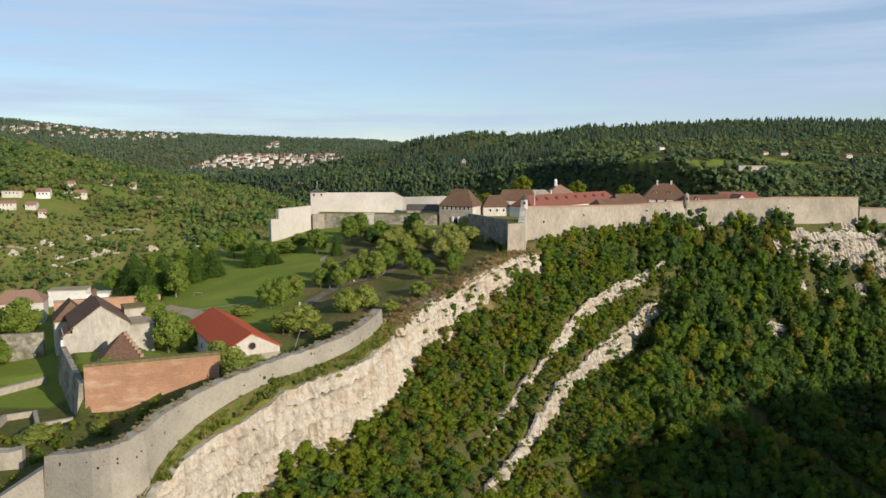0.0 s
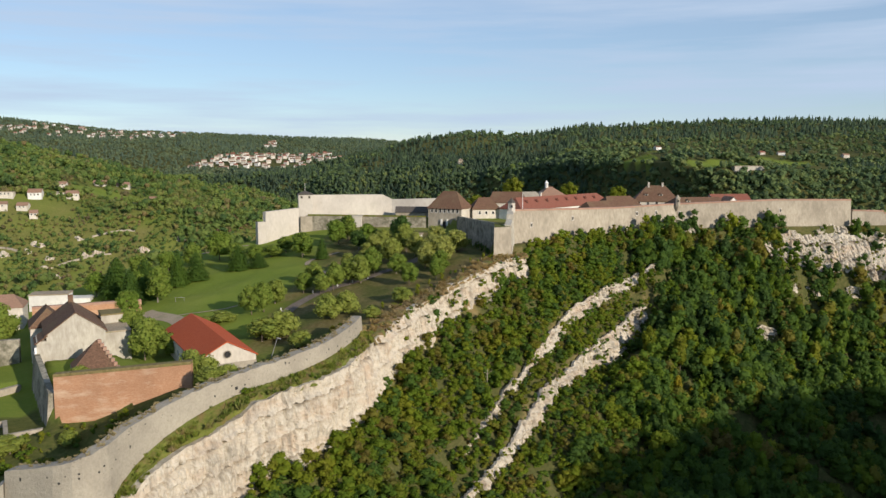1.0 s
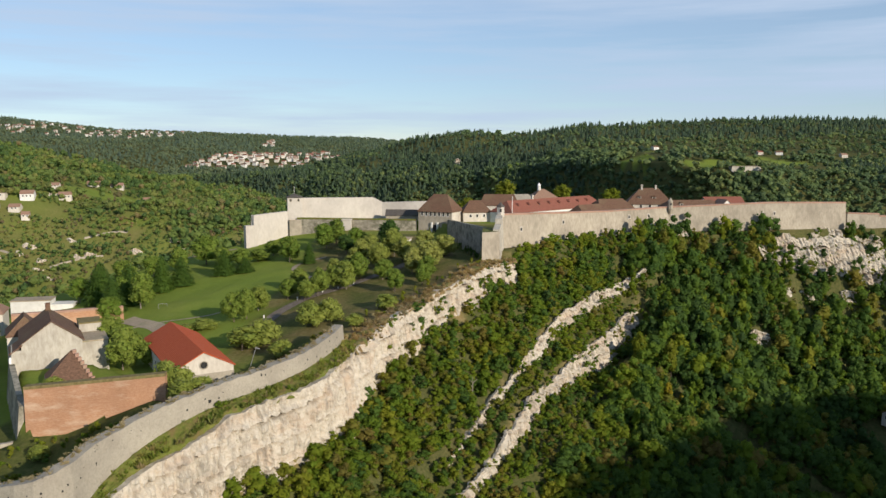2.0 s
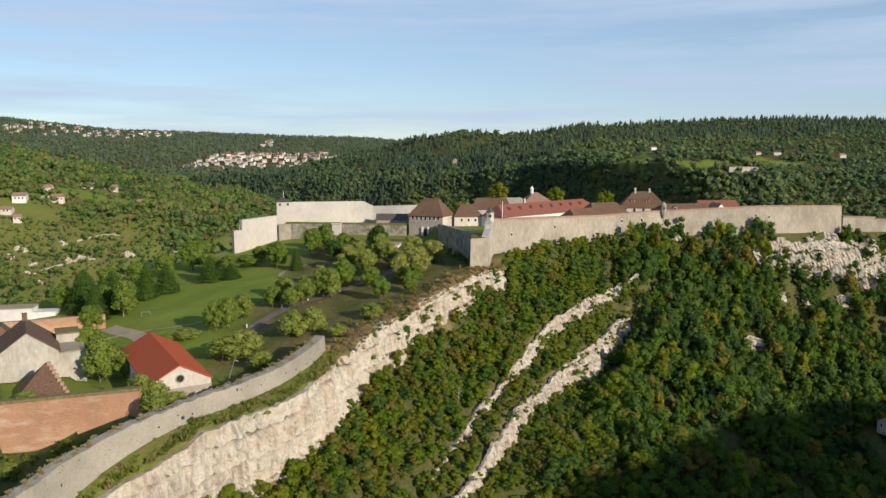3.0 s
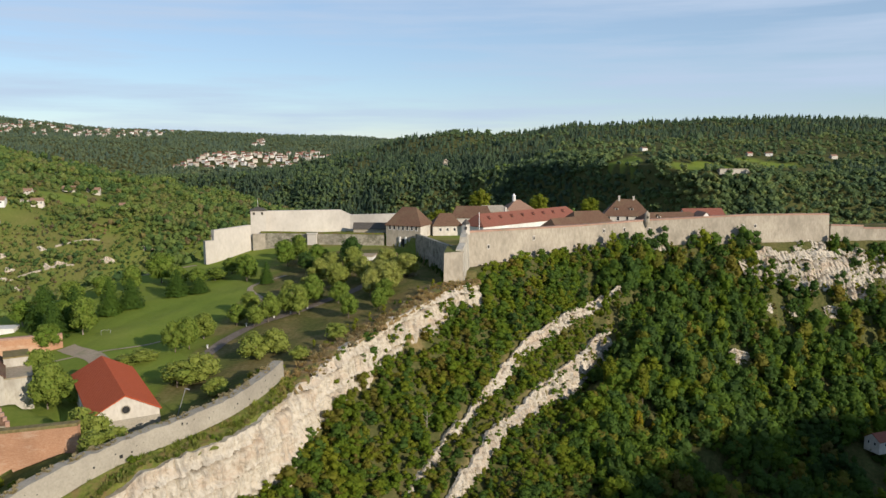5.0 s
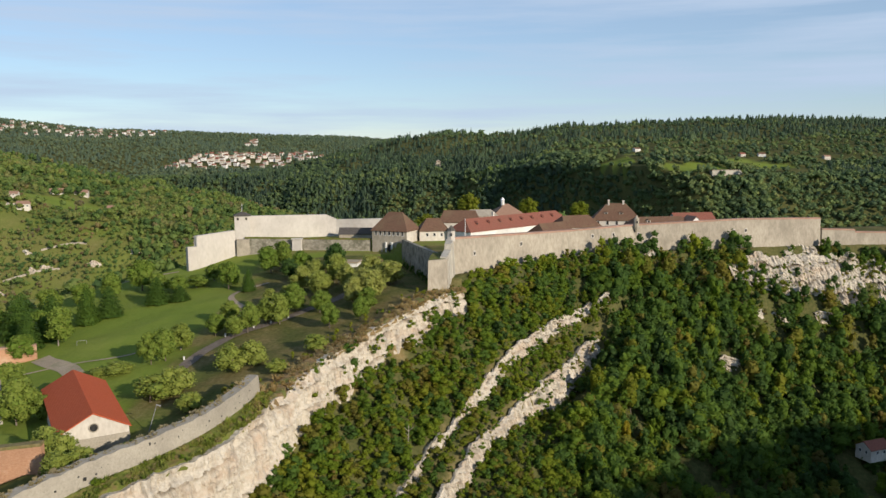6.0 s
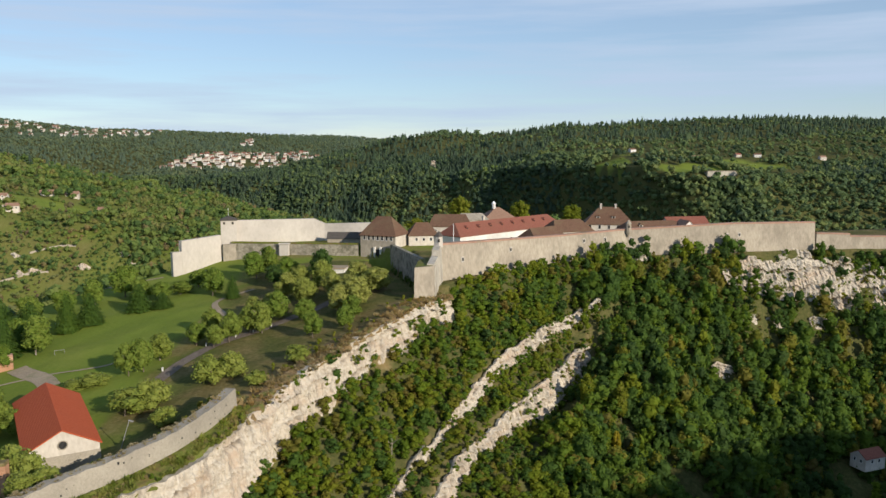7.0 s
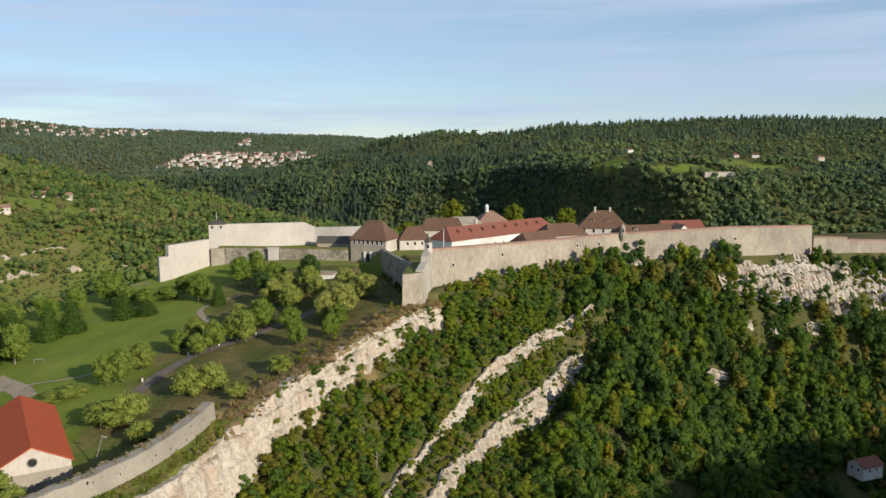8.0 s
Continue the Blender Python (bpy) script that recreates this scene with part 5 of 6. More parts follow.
def plant(kinds, rows, seed, share=1.0):
    rng = np.random.RandomState(seed)
    poses = []
    for tx, ty, th, tr in rows:
        wid = th * tr / (0.40 * th) * share
        poses.append(pose(tx, ty, float(ground(tx, ty)) - 0.15, 0, 0, rng.uniform(0, 360)) @ Matrix.Diagonal((wid, wid, th, 1)))
    for k in range(len(kinds), len(rows)):
        copy_thing(kinds[k % len(kinds)], poses[k])
    for src, m in zip(kinds, poses):
        src.matrix_basis = m


K_PARK = [tree_kind("park_tree", "broad green lime tree beside the park road", 101 + k, M_LEAF_PARK, 2500, 0.029, 18, 0.1, 0.38, tint=0.42 + 0.05 * k, group="trees of the park") for k in range(3)]
plant(K_PARK, PARK, 1)
K_PALE = [tree_kind("park_tree", "pale grey-green park tree in low sun", 111 + k, M_LEAF_PARK, 2500, 0.029, 18, 0.1, 0.38, tint=0.62, group="trees of the park") for k in range(2)]
plant(K_PALE, PARK_PALE, 2)
K_OLIVE = [tree_kind("park_tree", "olive-brown park tree turning in autumn", 116 + k, M_LEAF_PARK, 2500, 0.029, 20, 0.08, 0.38, tint=0.70, group="trees of the park") for k in range(2)]
plant(K_OLIVE, PARK_OLIVE, 12)
K_ROUND = [tree_kind("broadleaf_tree", "rounded olive-green tree on the lawn's edge", 121 + k, M_LEAF_PARK, 2300, 0.031, 16, 0.12, 0.38, tint=0.40, group="trees of the lawn") for k in range(3)]
plant(K_ROUND, ROUND + MORE, 3)
K_DARK = [tree_kind("copper_beech", "dark purple-brown beech below the terrace", 131, M_LEAF, 900, 0.045, 14, 0.12, 0.38, tint=0.02)]
plant(K_DARK, DARK, 4)
K_CON = [tree_kind("conifer", "dense dark green conifer on the lawn", 141 + k, M_LEAF, 2200, 0.042, 8, 0.03, 0.42, True, 0.14, "conifers of the lawn") for k in range(2)]
plant(K_CON, CONIFER, 5)
K_LEFT = [tree_kind("garden_tree", "bushy light green tree beside the old house", 151 + k, M_LEAF_PARK, 2300, 0.031, 18, 0.1, 0.40, tint=0.46) for k in range(2)]
plant(K_LEFT, LEFT, 6)
K_BUSH = [tree_kind("bush", "spreading olive-grey bush on the bank", 161 + k, M_LEAF_PARK, 1300, 0.036, 12, 0.02, 0.42, tint=0.58) for k in range(3)]
plant(K_BUSH, BUSH, 7)
K_YEL = [tree_kind("yellow_tree", "bright yellow autumn tree in the wood", 171, M_YELLOW, 600, 0.05, 10, 0.1, 0.30, tint=0.3)]
plant(K_YEL, [(76, 247.5, 8, 2.4), (82.5, 254, 6.5, 2.2)], 8)
K_TALL = [tree_kind("tall_tree", "tall rounded tree standing out of the wood", 181, M_LEAF, 900, 0.045, 14, 0.1, 0.34, tint=0.55)]
plant(K_TALL, [(80, 259.5, 14, 3.4), (98, 262, 12, 3.6), (70, 262, 11, 3.4), (36, 404, 18, 8), (66, 412, 15, 7), (92, 414, 13, 6.5), (15, 372, 10, 6)], 9)

# dark leaf clumps, added to stand for shade on the wall beside the bastion
irng = np.random.RandomState(441)
f = irng.uniform(0.02, 1, 70)
ix, iy = 17.3 - 11.5 * f + irng.normal(0, 0.15, 70), 285 + 49 * f
forest("ivy", "dark leaf clumps added as shade along the wall beside the bastion", ix, iy, irng.uniform(1.0, 2.2, 70), irng.uniform(0.7, 1.1, 70), irng.uniform(0.05, 0.3, 70), small, M_LEAF, 442, 25.2 + irng.uniform(0, 1, 70) ** 2 * 2)


# ---- buildings ----
def roof_shell(bm, ring, ridge, thick=0.25):
    """Closed roof from an eaves ring of four corners and two ridge ends, with a thickness below."""
    a, b, c, d = [Vector(p) for p in ring]
    r0, r1 = [Vector(p) for p in ridge]
    top = [bm.verts.new(p) for p in (a, b, c, d, r0, r1)]
    low = [bm.verts.new(p - Vector((0, 0, thick))) for p in (a, b, c, d)]
    for f in ((0, 1, 5, 4), (2, 3, 4, 5), (1, 2, 5), (3, 0, 4)):
        bm.faces.new([top[i] for i in f])
    for i in range(4):
        j = (i + 1) % 4
        bm.faces.new([low[i], low[j], top[j], top[i]])
    bm.faces.new(low[::-1])


def add_window(parent, x, y, z, w, h, face, frame_mat=None, arch=False):
    """A window on a wall: a stone frame standing proud with a dark pane set back in it. face: outward direction in the house's axes."""
    fx, fy = face
    tx, ty = -fy, fx
    fm = frame_mat or M_PLASTER

    def slab(bm, u0, u1, z0, z1, d0, d1):
        vs = []
        for d in (d0, d1):
            for u, zz in ((u0, z0), (u1, z0), (u1, z1), (u0, z1)):
                vs.append(bm.verts.new((x + tx * u + fx * d, y + ty * u + fy * d, zz)))
        for f in ((0, 1, 2, 3), (7, 6, 5, 4), (0, 4, 5, 1), (1, 5, 6, 2), (2, 6, 7, 3), (3, 7, 4, 0)):
            bm.faces.new([vs[i] for i in f])

    bm = bmesh.new()
    t = 0.16
    for u0, u1, z0, z1 in ((-w / 2 - t, -w / 2, z, z + h), (w / 2, w / 2 + t, z, z + h), (-w / 2 - t, w / 2 + t, z - t, z), (-w / 2 - t, w / 2 + t, z + h, z + h + t)):
        slab(bm, u0, u1, z0, z1, -0.05, 0.10)
    win = part_bm("window", bm, fm, parent)
    bm = bmesh.new()
    slab(bm, -w / 2, w / 2, z, z + h, -0.05, 0.03)
    part_bm("pane", bm, M_DARK, win)
    return win


def add_chimney(parent, x, y, z0, z1, s=0.8, mat=None):
    bm = bmesh.new()
    add_box(bm, x - s / 2, y - s / 2, z0, x + s / 2, y + s / 2, z1)
    add_box(bm, x - s / 2 - 0.12, y - s / 2 - 0.12, z1 - 0.3, x + s / 2 + 0.12, y + s / 2 + 0.12, z1 + 0.05)
    return part_bm("chimney", bm, mat or M_RENDER, parent, "pale chimney stack")


def add_dormer(parent, x, y, z, w, side, roof_mat):
    """A small gabled dormer on a slope that falls towards side (+1 or -1 across the ridge)."""
    bm = bmesh.new()
    add_box(bm, x - w / 2, min(y, y - side * 1.6), z - 0.3, x + w / 2, max(y, y - side * 1.6), z + 0.8)
    d = part_bm("dormer", bm, M_RENDER if w > 1.2 else roof_mat, parent)
    bm = bmesh.new()
    y1 = y + side * 0.2
    y0 = y - side * 2.2
    v = [bm.verts.new(p) for p in ((x - w * 0.65, y1, z + 0.75), (x, y1, z + 1.35), (x + w * 0.65, y1, z + 0.75), (x - w * 0.65, y0, z + 0.75), (x, y0, z + 1.35), (x + w * 0.65, y0, z + 0.75))]
    for f in ((0, 1, 4, 3), (1, 2, 5, 4), (0, 2, 1), (3, 4, 5), (0, 3, 5, 2)):
        bm.faces.new([v[i] for i in f])
    part_bm("dormer_roof", bm, roof_mat, d)
    bm = bmesh.new()
    add_box(bm, x - w * 0.3, min(y + side * 0.02, y - side * 0.1), z - 0.05, x + w * 0.3, max(y + side * 0.02, y - side * 0.1), z + 0.6)
    part_bm("pane", bm, M_DARK, d)


def house(name, label, x, y, base, turn, half_len, half_wid, eave, ridge, roof_mat, wall_mat, hip=0.0, over=0.35, group="", windows=(), chimneys=(), dormers=(), category="house"):
    """A house with its ridge along its own x axis. hip: how far the ridge stops short of each end."""
    t = thing(name, label, category, group, at=pose(x, y, base, 0, 0, turn))
    L, W, e, r = half_len, half_wid, eave - base, ridge - base
    bm = bmesh.new()
    lo = [bm.verts.new(p) for p in ((-L, -W, -2), (L, -W, -2), (L, W, -2), (-L, W, -2))]
    hi = [bm.verts.new(p) for p in ((-L, -W, e), (L, -W, e), (L, W, e), (-L, W, e))]
    for i in range(4):
        j = (i + 1) % 4
        if hip == 0 and i in (1, 3):
            g = bm.verts.new((L if i == 1 else -L, 0, r - 0.1))
            bm.faces.new([lo[i], lo[j], hi[j], g, hi[i]])
        else:
            bm.faces.new([lo[i], lo[j], hi[j], hi[i]])
    part_bm("wall", bm, wall_mat, t)
    bm = bmesh.new()
    drop = over * (r - e) / W
    z0, z1 = e - drop + 0.12, r + 0.12
    if hip:
        o = over
        roof_shell(bm, ((-L - o, -W - o, z0), (L + o, -W - o, z0), (L + o, W + o, z0), (-L - o, W + o, z0)), ((-L + hip, 0, z1), (L - hip, 0, z1)))
    else:
        o = min(over, 0.3)
        sec = ((-W - over, z0), (0, z1), (W + over, z0), (W + over, z0 - 0.22), (0, z1 - 0.24), (-W - over, z0 - 0.22))
        ends = [[bm.verts.new((sx * (L + o), py, pz)) for py, pz in sec] for sx in (-1, 1)]
        for k in range(6):
            bm.faces.new((ends[0][k], ends[0][(k + 1) % 6], ends[1][(k + 1) % 6], ends[1][k]))
        for q in ends:
            bm.faces.new((q[0], q[1], q[4], q[5]))
            bm.faces.new((q[1], q[2], q[3], q[4]))
    part_bm("roof", bm, roof_mat, t)
    for side, n, z, w, h, span in windows:
        for k in range(n):
            u = (k - (n - 1) / 2) * span
            if side in ("front", "back"):
                s = -1 if side == "front" else 1
                add_window(t, u, s * W, z - base, w, h, (0, s))
            else:
                s = -1 if side == "left" else 1
                add_window(t, s * L, u, z - base, w, h, (s, 0))
    for cx, cy, cz in chimneys:
        frac = 1 - abs(cy) / W
        add_chimney(t, cx, cy, e + (r - e) * frac - 0.8, cz - base)
    for u, frac, side, w in dormers:
        add_dormer(t, u, side * W * frac, e + (r - e) * (1 - frac) + 0.15, w, side, roof_mat)
    return t


# barn behind the rampart
barn = house("barn", "long barn with a new orange-red tiled roof and cream gable", -57.0, 187.3, 11.5, 120.5, 17.5, 6.5, 17.2, 20.7, M_ROOF_NEW, M_RENDER, 0, 0.45, category="barn",
             windows=(("back", 4, 13.5, 1.2, 1.5, 6),))
bm = bmesh.new()
bmesh.ops.create_cone(bm, cap_ends=True, segments=20, radius1=0.75, radius2=0.75, depth=0.3, matrix=pose(-17.55, 0, 6.3, 0, 90, 0))
part_bm("oculus", bm, M_DARK, barn, "round louvred opening in the gable")
bm = bmesh.new()
for k in range(20):
    a0, a1 = 2 * math.pi * k / 20, 2 * math.pi * (k + 1) / 20
    q = [bm.verts.new((-17.74, rr * math.cos(a), 6.3 + rr * math.sin(a))) for a, rr in ((a0, 0.75), (a1, 0.75), (a1, 0.95), (a0, 0.95))]
    bm.faces.new(q)
part_bm("oculus_ring", bm, M_STONE, barn)
box_part("plinth", -17.62, -6.6, 0, -17.52, 6.6, 4.3, M_PARAPET, barn, "bare stone band across the lower gable")

# old house at the front gate
old = house("old_house", "old stone house with a tall gable and steep brown tile roof", -94.2, 196.8, 7, 119.4, 9.2, 6.6, 18.9, 23.8, M_ROOF_BROWN, M_OLD, 0, 0.5,
            windows=(("front", 3, 12, 1.0, 1.6, 4.5),))
box_part("chimney", 6.0, -0.6, 15.5, 7.4, 0.6, 18.6, M_ROOF_BROWN, old, "dark ridge chimney")
box_part("wing", -8.6, -12.4, -2, 1.5, -6.6, 10.8, M_OLD, old, "flat-roofed rendered side wing")
box_part("wing_roof", -8.8, -12.6, 10.8, 1.7, -6.6, 11.15, M_GRAVEL, old, "grey flat roof of the wing")
box_part("rear_block", 2.0, -12.0, -2, 9.0, -6.7, 13.2, M_OLD, old)
box_part("rear_block_roof", 1.8, -12.2, 13.2, 9.2, -6.6, 13.5, M_DRY, old, "mossy flat roof")
box_part("side_block", -9.15, 6.6, -4, -1, 8.8, 10.4, M_OLD, old, "rendered side block")
poly_part("side_roof", [(-9.6, 6.3, 11.9), (-0.8, 6.3, 11.9), (-0.8, 9.3, 9.9), (-9.6, 9.3, 9.9), (-9.6, 6.3, 11.6), (-0.8, 6.3, 11.6), (-0.8, 9.3, 9.6), (-9.6, 9.3, 9.6)], [(0, 1, 2, 3), (7, 6, 5, 4), (0, 3, 7, 4), (3, 2, 6, 7), (2, 1, 5, 6)], M_ROOF_BROWN, old)
for k in range(3):
    bm = bmesh.new()
    add_box(bm, -9.0 + 1.5 * k, 8.8, -3, -8.75 + 1.5 * k, 9.3, 9.0 - 0.8 * k)
    part_bm("downpipe", bm, M_METAL, old, "pale metal duct on the side wall")
house("old_outbuilding", "low outbuilding with a brown tile roof behind the old house", -106.5, 207.5, 8, 119.4, 5, 4.2, 17.3, 21.6, M_ROOF_BROWN, M_RENDER, 1.5)

# small roof with a stepped gable by the brick wall
step = thing("gatehouse_roof", "small brown tiled roof with a stepped stone gable", "roof", at=pose(-79.5, 176, 8, 0, 0, 30))
poly_part("roof", [(-5, -3, 6.4), (4.2, -4.2, 5.6), (0.8, 3.2, 11.4), (-5, 3.5, 6.4)], [(0, 1, 2), (0, 2, 3)], M_ROOF_BROWN, step)
poly_part("wall", [(-5, -3, -2), (4.2, -4.2, -2), (0.8, 3.2, -2), (-5, 3.5, -2), (-5, -3, 6.3), (4.2, -4.2, 5.5), (0.8, 3.2, 11.3), (-5, 3.5, 6.3)],
          [(0, 1, 5, 4), (1, 2, 6, 5), (2, 3, 7, 6), (3, 0, 4, 7)], M_STONE, step)
for k in range(8):
    f = (k + 0.5) / 8
    cx, cy, cz = 4.2 - 3.4 * f, -4.2 + 7.4 * f, 5.5 + 5.8 * f
    box_part("gable_step", cx - 0.1, cy - 0.5, cz - 0.9, cx + 0.75, cy + 0.45, cz + 0.55, M_PINKTOP, step, "", 0.06)

# walls round the gate
ribbon_wall("brick_wall", "weathered orange brick wall above the ditch", np.array([(-79.3, 156.5, 17.0, -3), (-52, 159.5, 19.0, 0)], float), 1.6, M_BRICK, 0.02, M_DRY, 3, False)
# Scarp wall takes the darker stone to paint in the shade on its face.
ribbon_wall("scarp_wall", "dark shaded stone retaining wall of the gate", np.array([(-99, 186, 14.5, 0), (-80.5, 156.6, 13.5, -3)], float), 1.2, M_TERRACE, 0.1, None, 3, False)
ribbon_wall("back_wall", "long ochre brick wall behind the old house", np.array([(-121, 227, 16.8, 8), (-94, 240.5, 16.6, 10)], float), 1.4, M_BRICK, 0.02, M_PINKTOP, 3, False)
ribbon_wall("garden_wall", "lichened stone retaining wall under a garden tree", np.array([(-145, 194, 13.5, 4), (-112, 203, 13.5, 4)], float), 1.4, M_TERRACE, 0.06, None, 3, False)
ribbon_wall("low_wall", "low pale wall edging the gate lawn", np.array([(-122, 152, 6.6, 3), (-111.7, 168.3, 6.6, 3), (-102.2, 185.4, 6.6, 3)], float), 1.2, M_STONE, 0.02, None, 3, False)
ribbon_wall("gun_platform", "low pale concrete breastwork in the ditch", np.array([(-94, 146, 6.3, 3), (-96.7, 157.8, 6.3, 3), (-92.6, 160.4, 6.3, 3), (-87.8, 152.4, 6.3, 3), (-81.4, 155.2, 6.6, 3)], float), 1.0, M_STONE, 0.02, None, 3, False)
ribbon_wall("ditch_wall", "broken pale wall end beside the ditch", np.array([(-96, 128.2, 8.4, 3), (-79.9, 133, 8.4, 3)], float), 2.5, M_STONE, 0.05, None, 1.2, True, rag=0.5)

ribbon_wall("rampart_ramp", "sloping lower end of the rubble rampart", np.array([(-82, 115.6, 3.0, -4), (-75.5, 117.6, 6.4, -3), (-69.4, 120.2, 10.2, -1)], float), 2.0, M_PARAPET, 0.07, None, 1.5, False, rag=0.3)

# bastion and the corner of the west curtain
bas = thing("bastion", "tall pale stone bastion on the cliff's edge", "bastion")
ring = [(16.9, 260.6), (22.8, 263.8), (25.4, 284), (18.6, 286), (17.6, 272)]
n = len(ring)
poly_part("wall", [(a - 0.25, b - 0.5, 24) for a, b in ring] + [(a, b, 38.0 if b < 280 else 37.2) for a, b in ring],
          [(i, (i + 1) % n, (i + 1) % n + n, i + n) for i in range(n)] + [tuple(range(n, 2 * n))], M_STONE, bas)
poly_part("grass_top", [(a + (17.5 - a) * 0.08, b + (285 - b) * 0.02, 38.1 if b < 280 else 37.3) for a, b in ring], [tuple(range(n))], M_BANK, bas, "rough grass on top of the bastion")
ribbon_wall("curtain_wall_return", "stepped stone return at the corner of the curtain", np.array([(22.8, 264.5, 38.6, 28), (24.2, 275, 39.6, 28), (24.3, 275.1, 41.4, 28), (25.2, 284, 42.4, 28)], float), 2.2, M_OLD, 0.05, None, 3, False)

# Darker stone than the bastion's: this wall's shade is put into its colour.
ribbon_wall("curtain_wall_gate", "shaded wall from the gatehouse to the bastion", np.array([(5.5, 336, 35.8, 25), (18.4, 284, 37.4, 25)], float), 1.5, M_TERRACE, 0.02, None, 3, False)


def turret(name, label, x, y, z0, z1, r, roof_h, roof_mat, wall_mat, sides=8, corbel=0.0):
    t = thing(name, label, "turret", at=pose(x, y, z0))
    bm = bmesh.new()
    bmesh.ops.create_cone(bm, cap_ends=True, segments=sides, radius1=r, radius2=r * 0.95, depth=z1 - z0, matrix=pose(0, 0, (z1 - z0) / 2))
    if corbel:
        bmesh.ops.create_cone(bm, cap_ends=True, segments=sides, radius1=0.25, radius2=r * 0.99, depth=corbel, matrix=pose(0, 0, -corbel / 2))
    part_bm("wall", bm, wall_mat, t)
    bm = bmesh.new()
    bmesh.ops.create_cone(bm, cap_ends=True, segments=sides, radius1=r * 1.15, radius2=0.05, depth=roof_h, matrix=pose(0, 0, z1 - z0 + roof_h / 2))
    part_bm("roof", bm, roof_mat, t)
    box_part("opening", -0.3, -r - 0.02, (z1 - z0) * 0.5, 0.3, -r + 0.3, (z1 - z0) * 0.78, M_DARK, t)
    return t


turret("sentry_box", "white stone sentry box with a dark pointed roof on the corner", 24.4, 282.5, 41.5, 45.0, 1.5, 1.8, M_SLATE, M_WHITE, 6)
turret("sentry_turret", "corbelled stone sentry turret on the curtain wall", 101.3, 340.2, 40.2, 43.4, 1.1, 1.6, M_STONE, M_STONE, 8, 2.2)
pole = thing("flagpole", "slender white flagpole behind the curtain", "flagpole", at=pose(29.5, 294, 34))
bm = bmesh.new()
bmesh.ops.create_cone(bm, cap_ends=True, segments=8, radius1=0.16, radius2=0.08, depth=14, matrix=pose(0, 0, 7))
part_bm("pole", bm, M_METAL, pole)
box_part("foot", -0.5, -0.5, -0.2, 0.5, 0.5, 0.3, M_STONE, pole)
for f0, seg, lz in ((0.16, 0, 36.2), (0.55, 0, 37.4), (0.35, 1, 37.5), (0.66, 1, 37.6), (0.03, 2, 37.0), (0.92, 2, 37.3), (0.05, 3, 37.4)):
    pa, pb = WALL_R[seg], WALL_R[seg + 1]
    turn = math.degrees(math.atan2(*(pb - pa)[::-1]))
    out = np.array([(pb - pa)[1], -(pb - pa)[0]]) / np.linalg.norm(pb - pa)
    lx, ly = pa + (pb - pa) * f0 + out * 0.05 * (42 - lz)
    lp = thing("loophole", "dark loophole in a pale stone surround", "opening", "loopholes of the curtain", at=pose(lx, ly, lz, 0, 0, turn))
    box_part("surround", -0.7, -0.1, -0.9, 0.7, 0.3, 0.9, M_WHITE, lp, "", 0.03)
    box_part("opening", -0.4, -0.16, -0.55, 0.4, 0.2, 0.55, M_DARK, lp)

# tower and front
tow = thing("corner_tower", "square whitewashed watch tower with a dark low roof", "tower", at=pose(-65.8, 352.4, 24, 0, 0, 14))
box_part("wall", 0, -3.2, 0, 6.4, 3.4, 20.4, M_WHITE, tow)
poly_part("roof", [(-0.3, -3.5, 20.4), (6.7, -3.5, 20.4), (6.7, 3.7, 20.4), (-0.3, 3.7, 20.4), (3.2, 0, 21.9), (-0.3, -3.5, 20.1), (6.7, -3.5, 20.1), (6.7, 3.7, 20.1), (-0.3, 3.7, 20.1)],
          [(0, 1, 4), (1, 2, 4), (2, 3, 4), (3, 0, 4), (0, 5, 6, 1), (1, 6, 7, 2), (2, 7, 8, 3), (3, 8, 5, 0), (8, 7, 6, 5)], M_SLATE, tow)
for u in (1.4, 4.8):
    add_window(tow, u, -3.2, 18.6, 0.7, 0.9, (0, -1), M_STONE)
box_part("buttress", 0.6, -5.2, 0, 5.8, -3.2, 10.5, M_STONE, tow, "lichened stone buttress")
box_part("mast", 3.1, -0.06, 21.8, 3.22, 0.06, 25, M_METAL, tow)
pil = thing("gate_pier", "pale dressed stone pier in the terrace wall", "pier", at=pose(-38.5, 346.4, 26, 0, 0, -5))
box_part("shaft", -2, -1.0, 0, 2, 0.6, 8.7, M_WHITE, pil, "", 0.1)
box_part("cap", -2.3, -1.3, 8.7, 2.3, 0.8, 9.2, M_WHITE, pil, "", 0.08)
arch = thing("bridge_arch", "low pale stone arch below the terrace", "arch", at=pose(-41.5, 343.5, 25.5, 0, 0, -5))
poly_part("arch_wall", [(5 * math.cos(a), 0.0, 1.0 + 2.6 * math.sin(a)) for a in np.linspace(math.pi, 0, 13)] + [(5 * math.cos(a), 2.5, 1.0 + 2.6 * math.sin(a)) for a in np.linspace(math.pi, 0, 13)],
          [(i, i + 1, i + 14, i + 13) for i in range(12)] + [tuple(range(13))], M_STONE, arch)
house("terrace_shed", "low shed with a dark slate roof on the terrace", -14, 357.5, 34, -3, 8.0, 2.6, 36.2, 38.4, M_SLATE, M_STONE, 0)
pav = thing("white_pavilion", "small white flat-roofed pavilion among the trees", "pavilion", at=pose(-14, 309, 26.5, 0, 0, -8))
box_part("wall", -5, -3, -1, 5, 3, 4.2, M_PLASTER, pav)
box_part("roof", -5.4, -3.4, 4.2, 5.4, 3.4, 4.6, M_GRAVEL, pav)
box_part("door", 2.6, -3.08, 0, 3.8, -2.95, 2.2, M_DARK, pav)

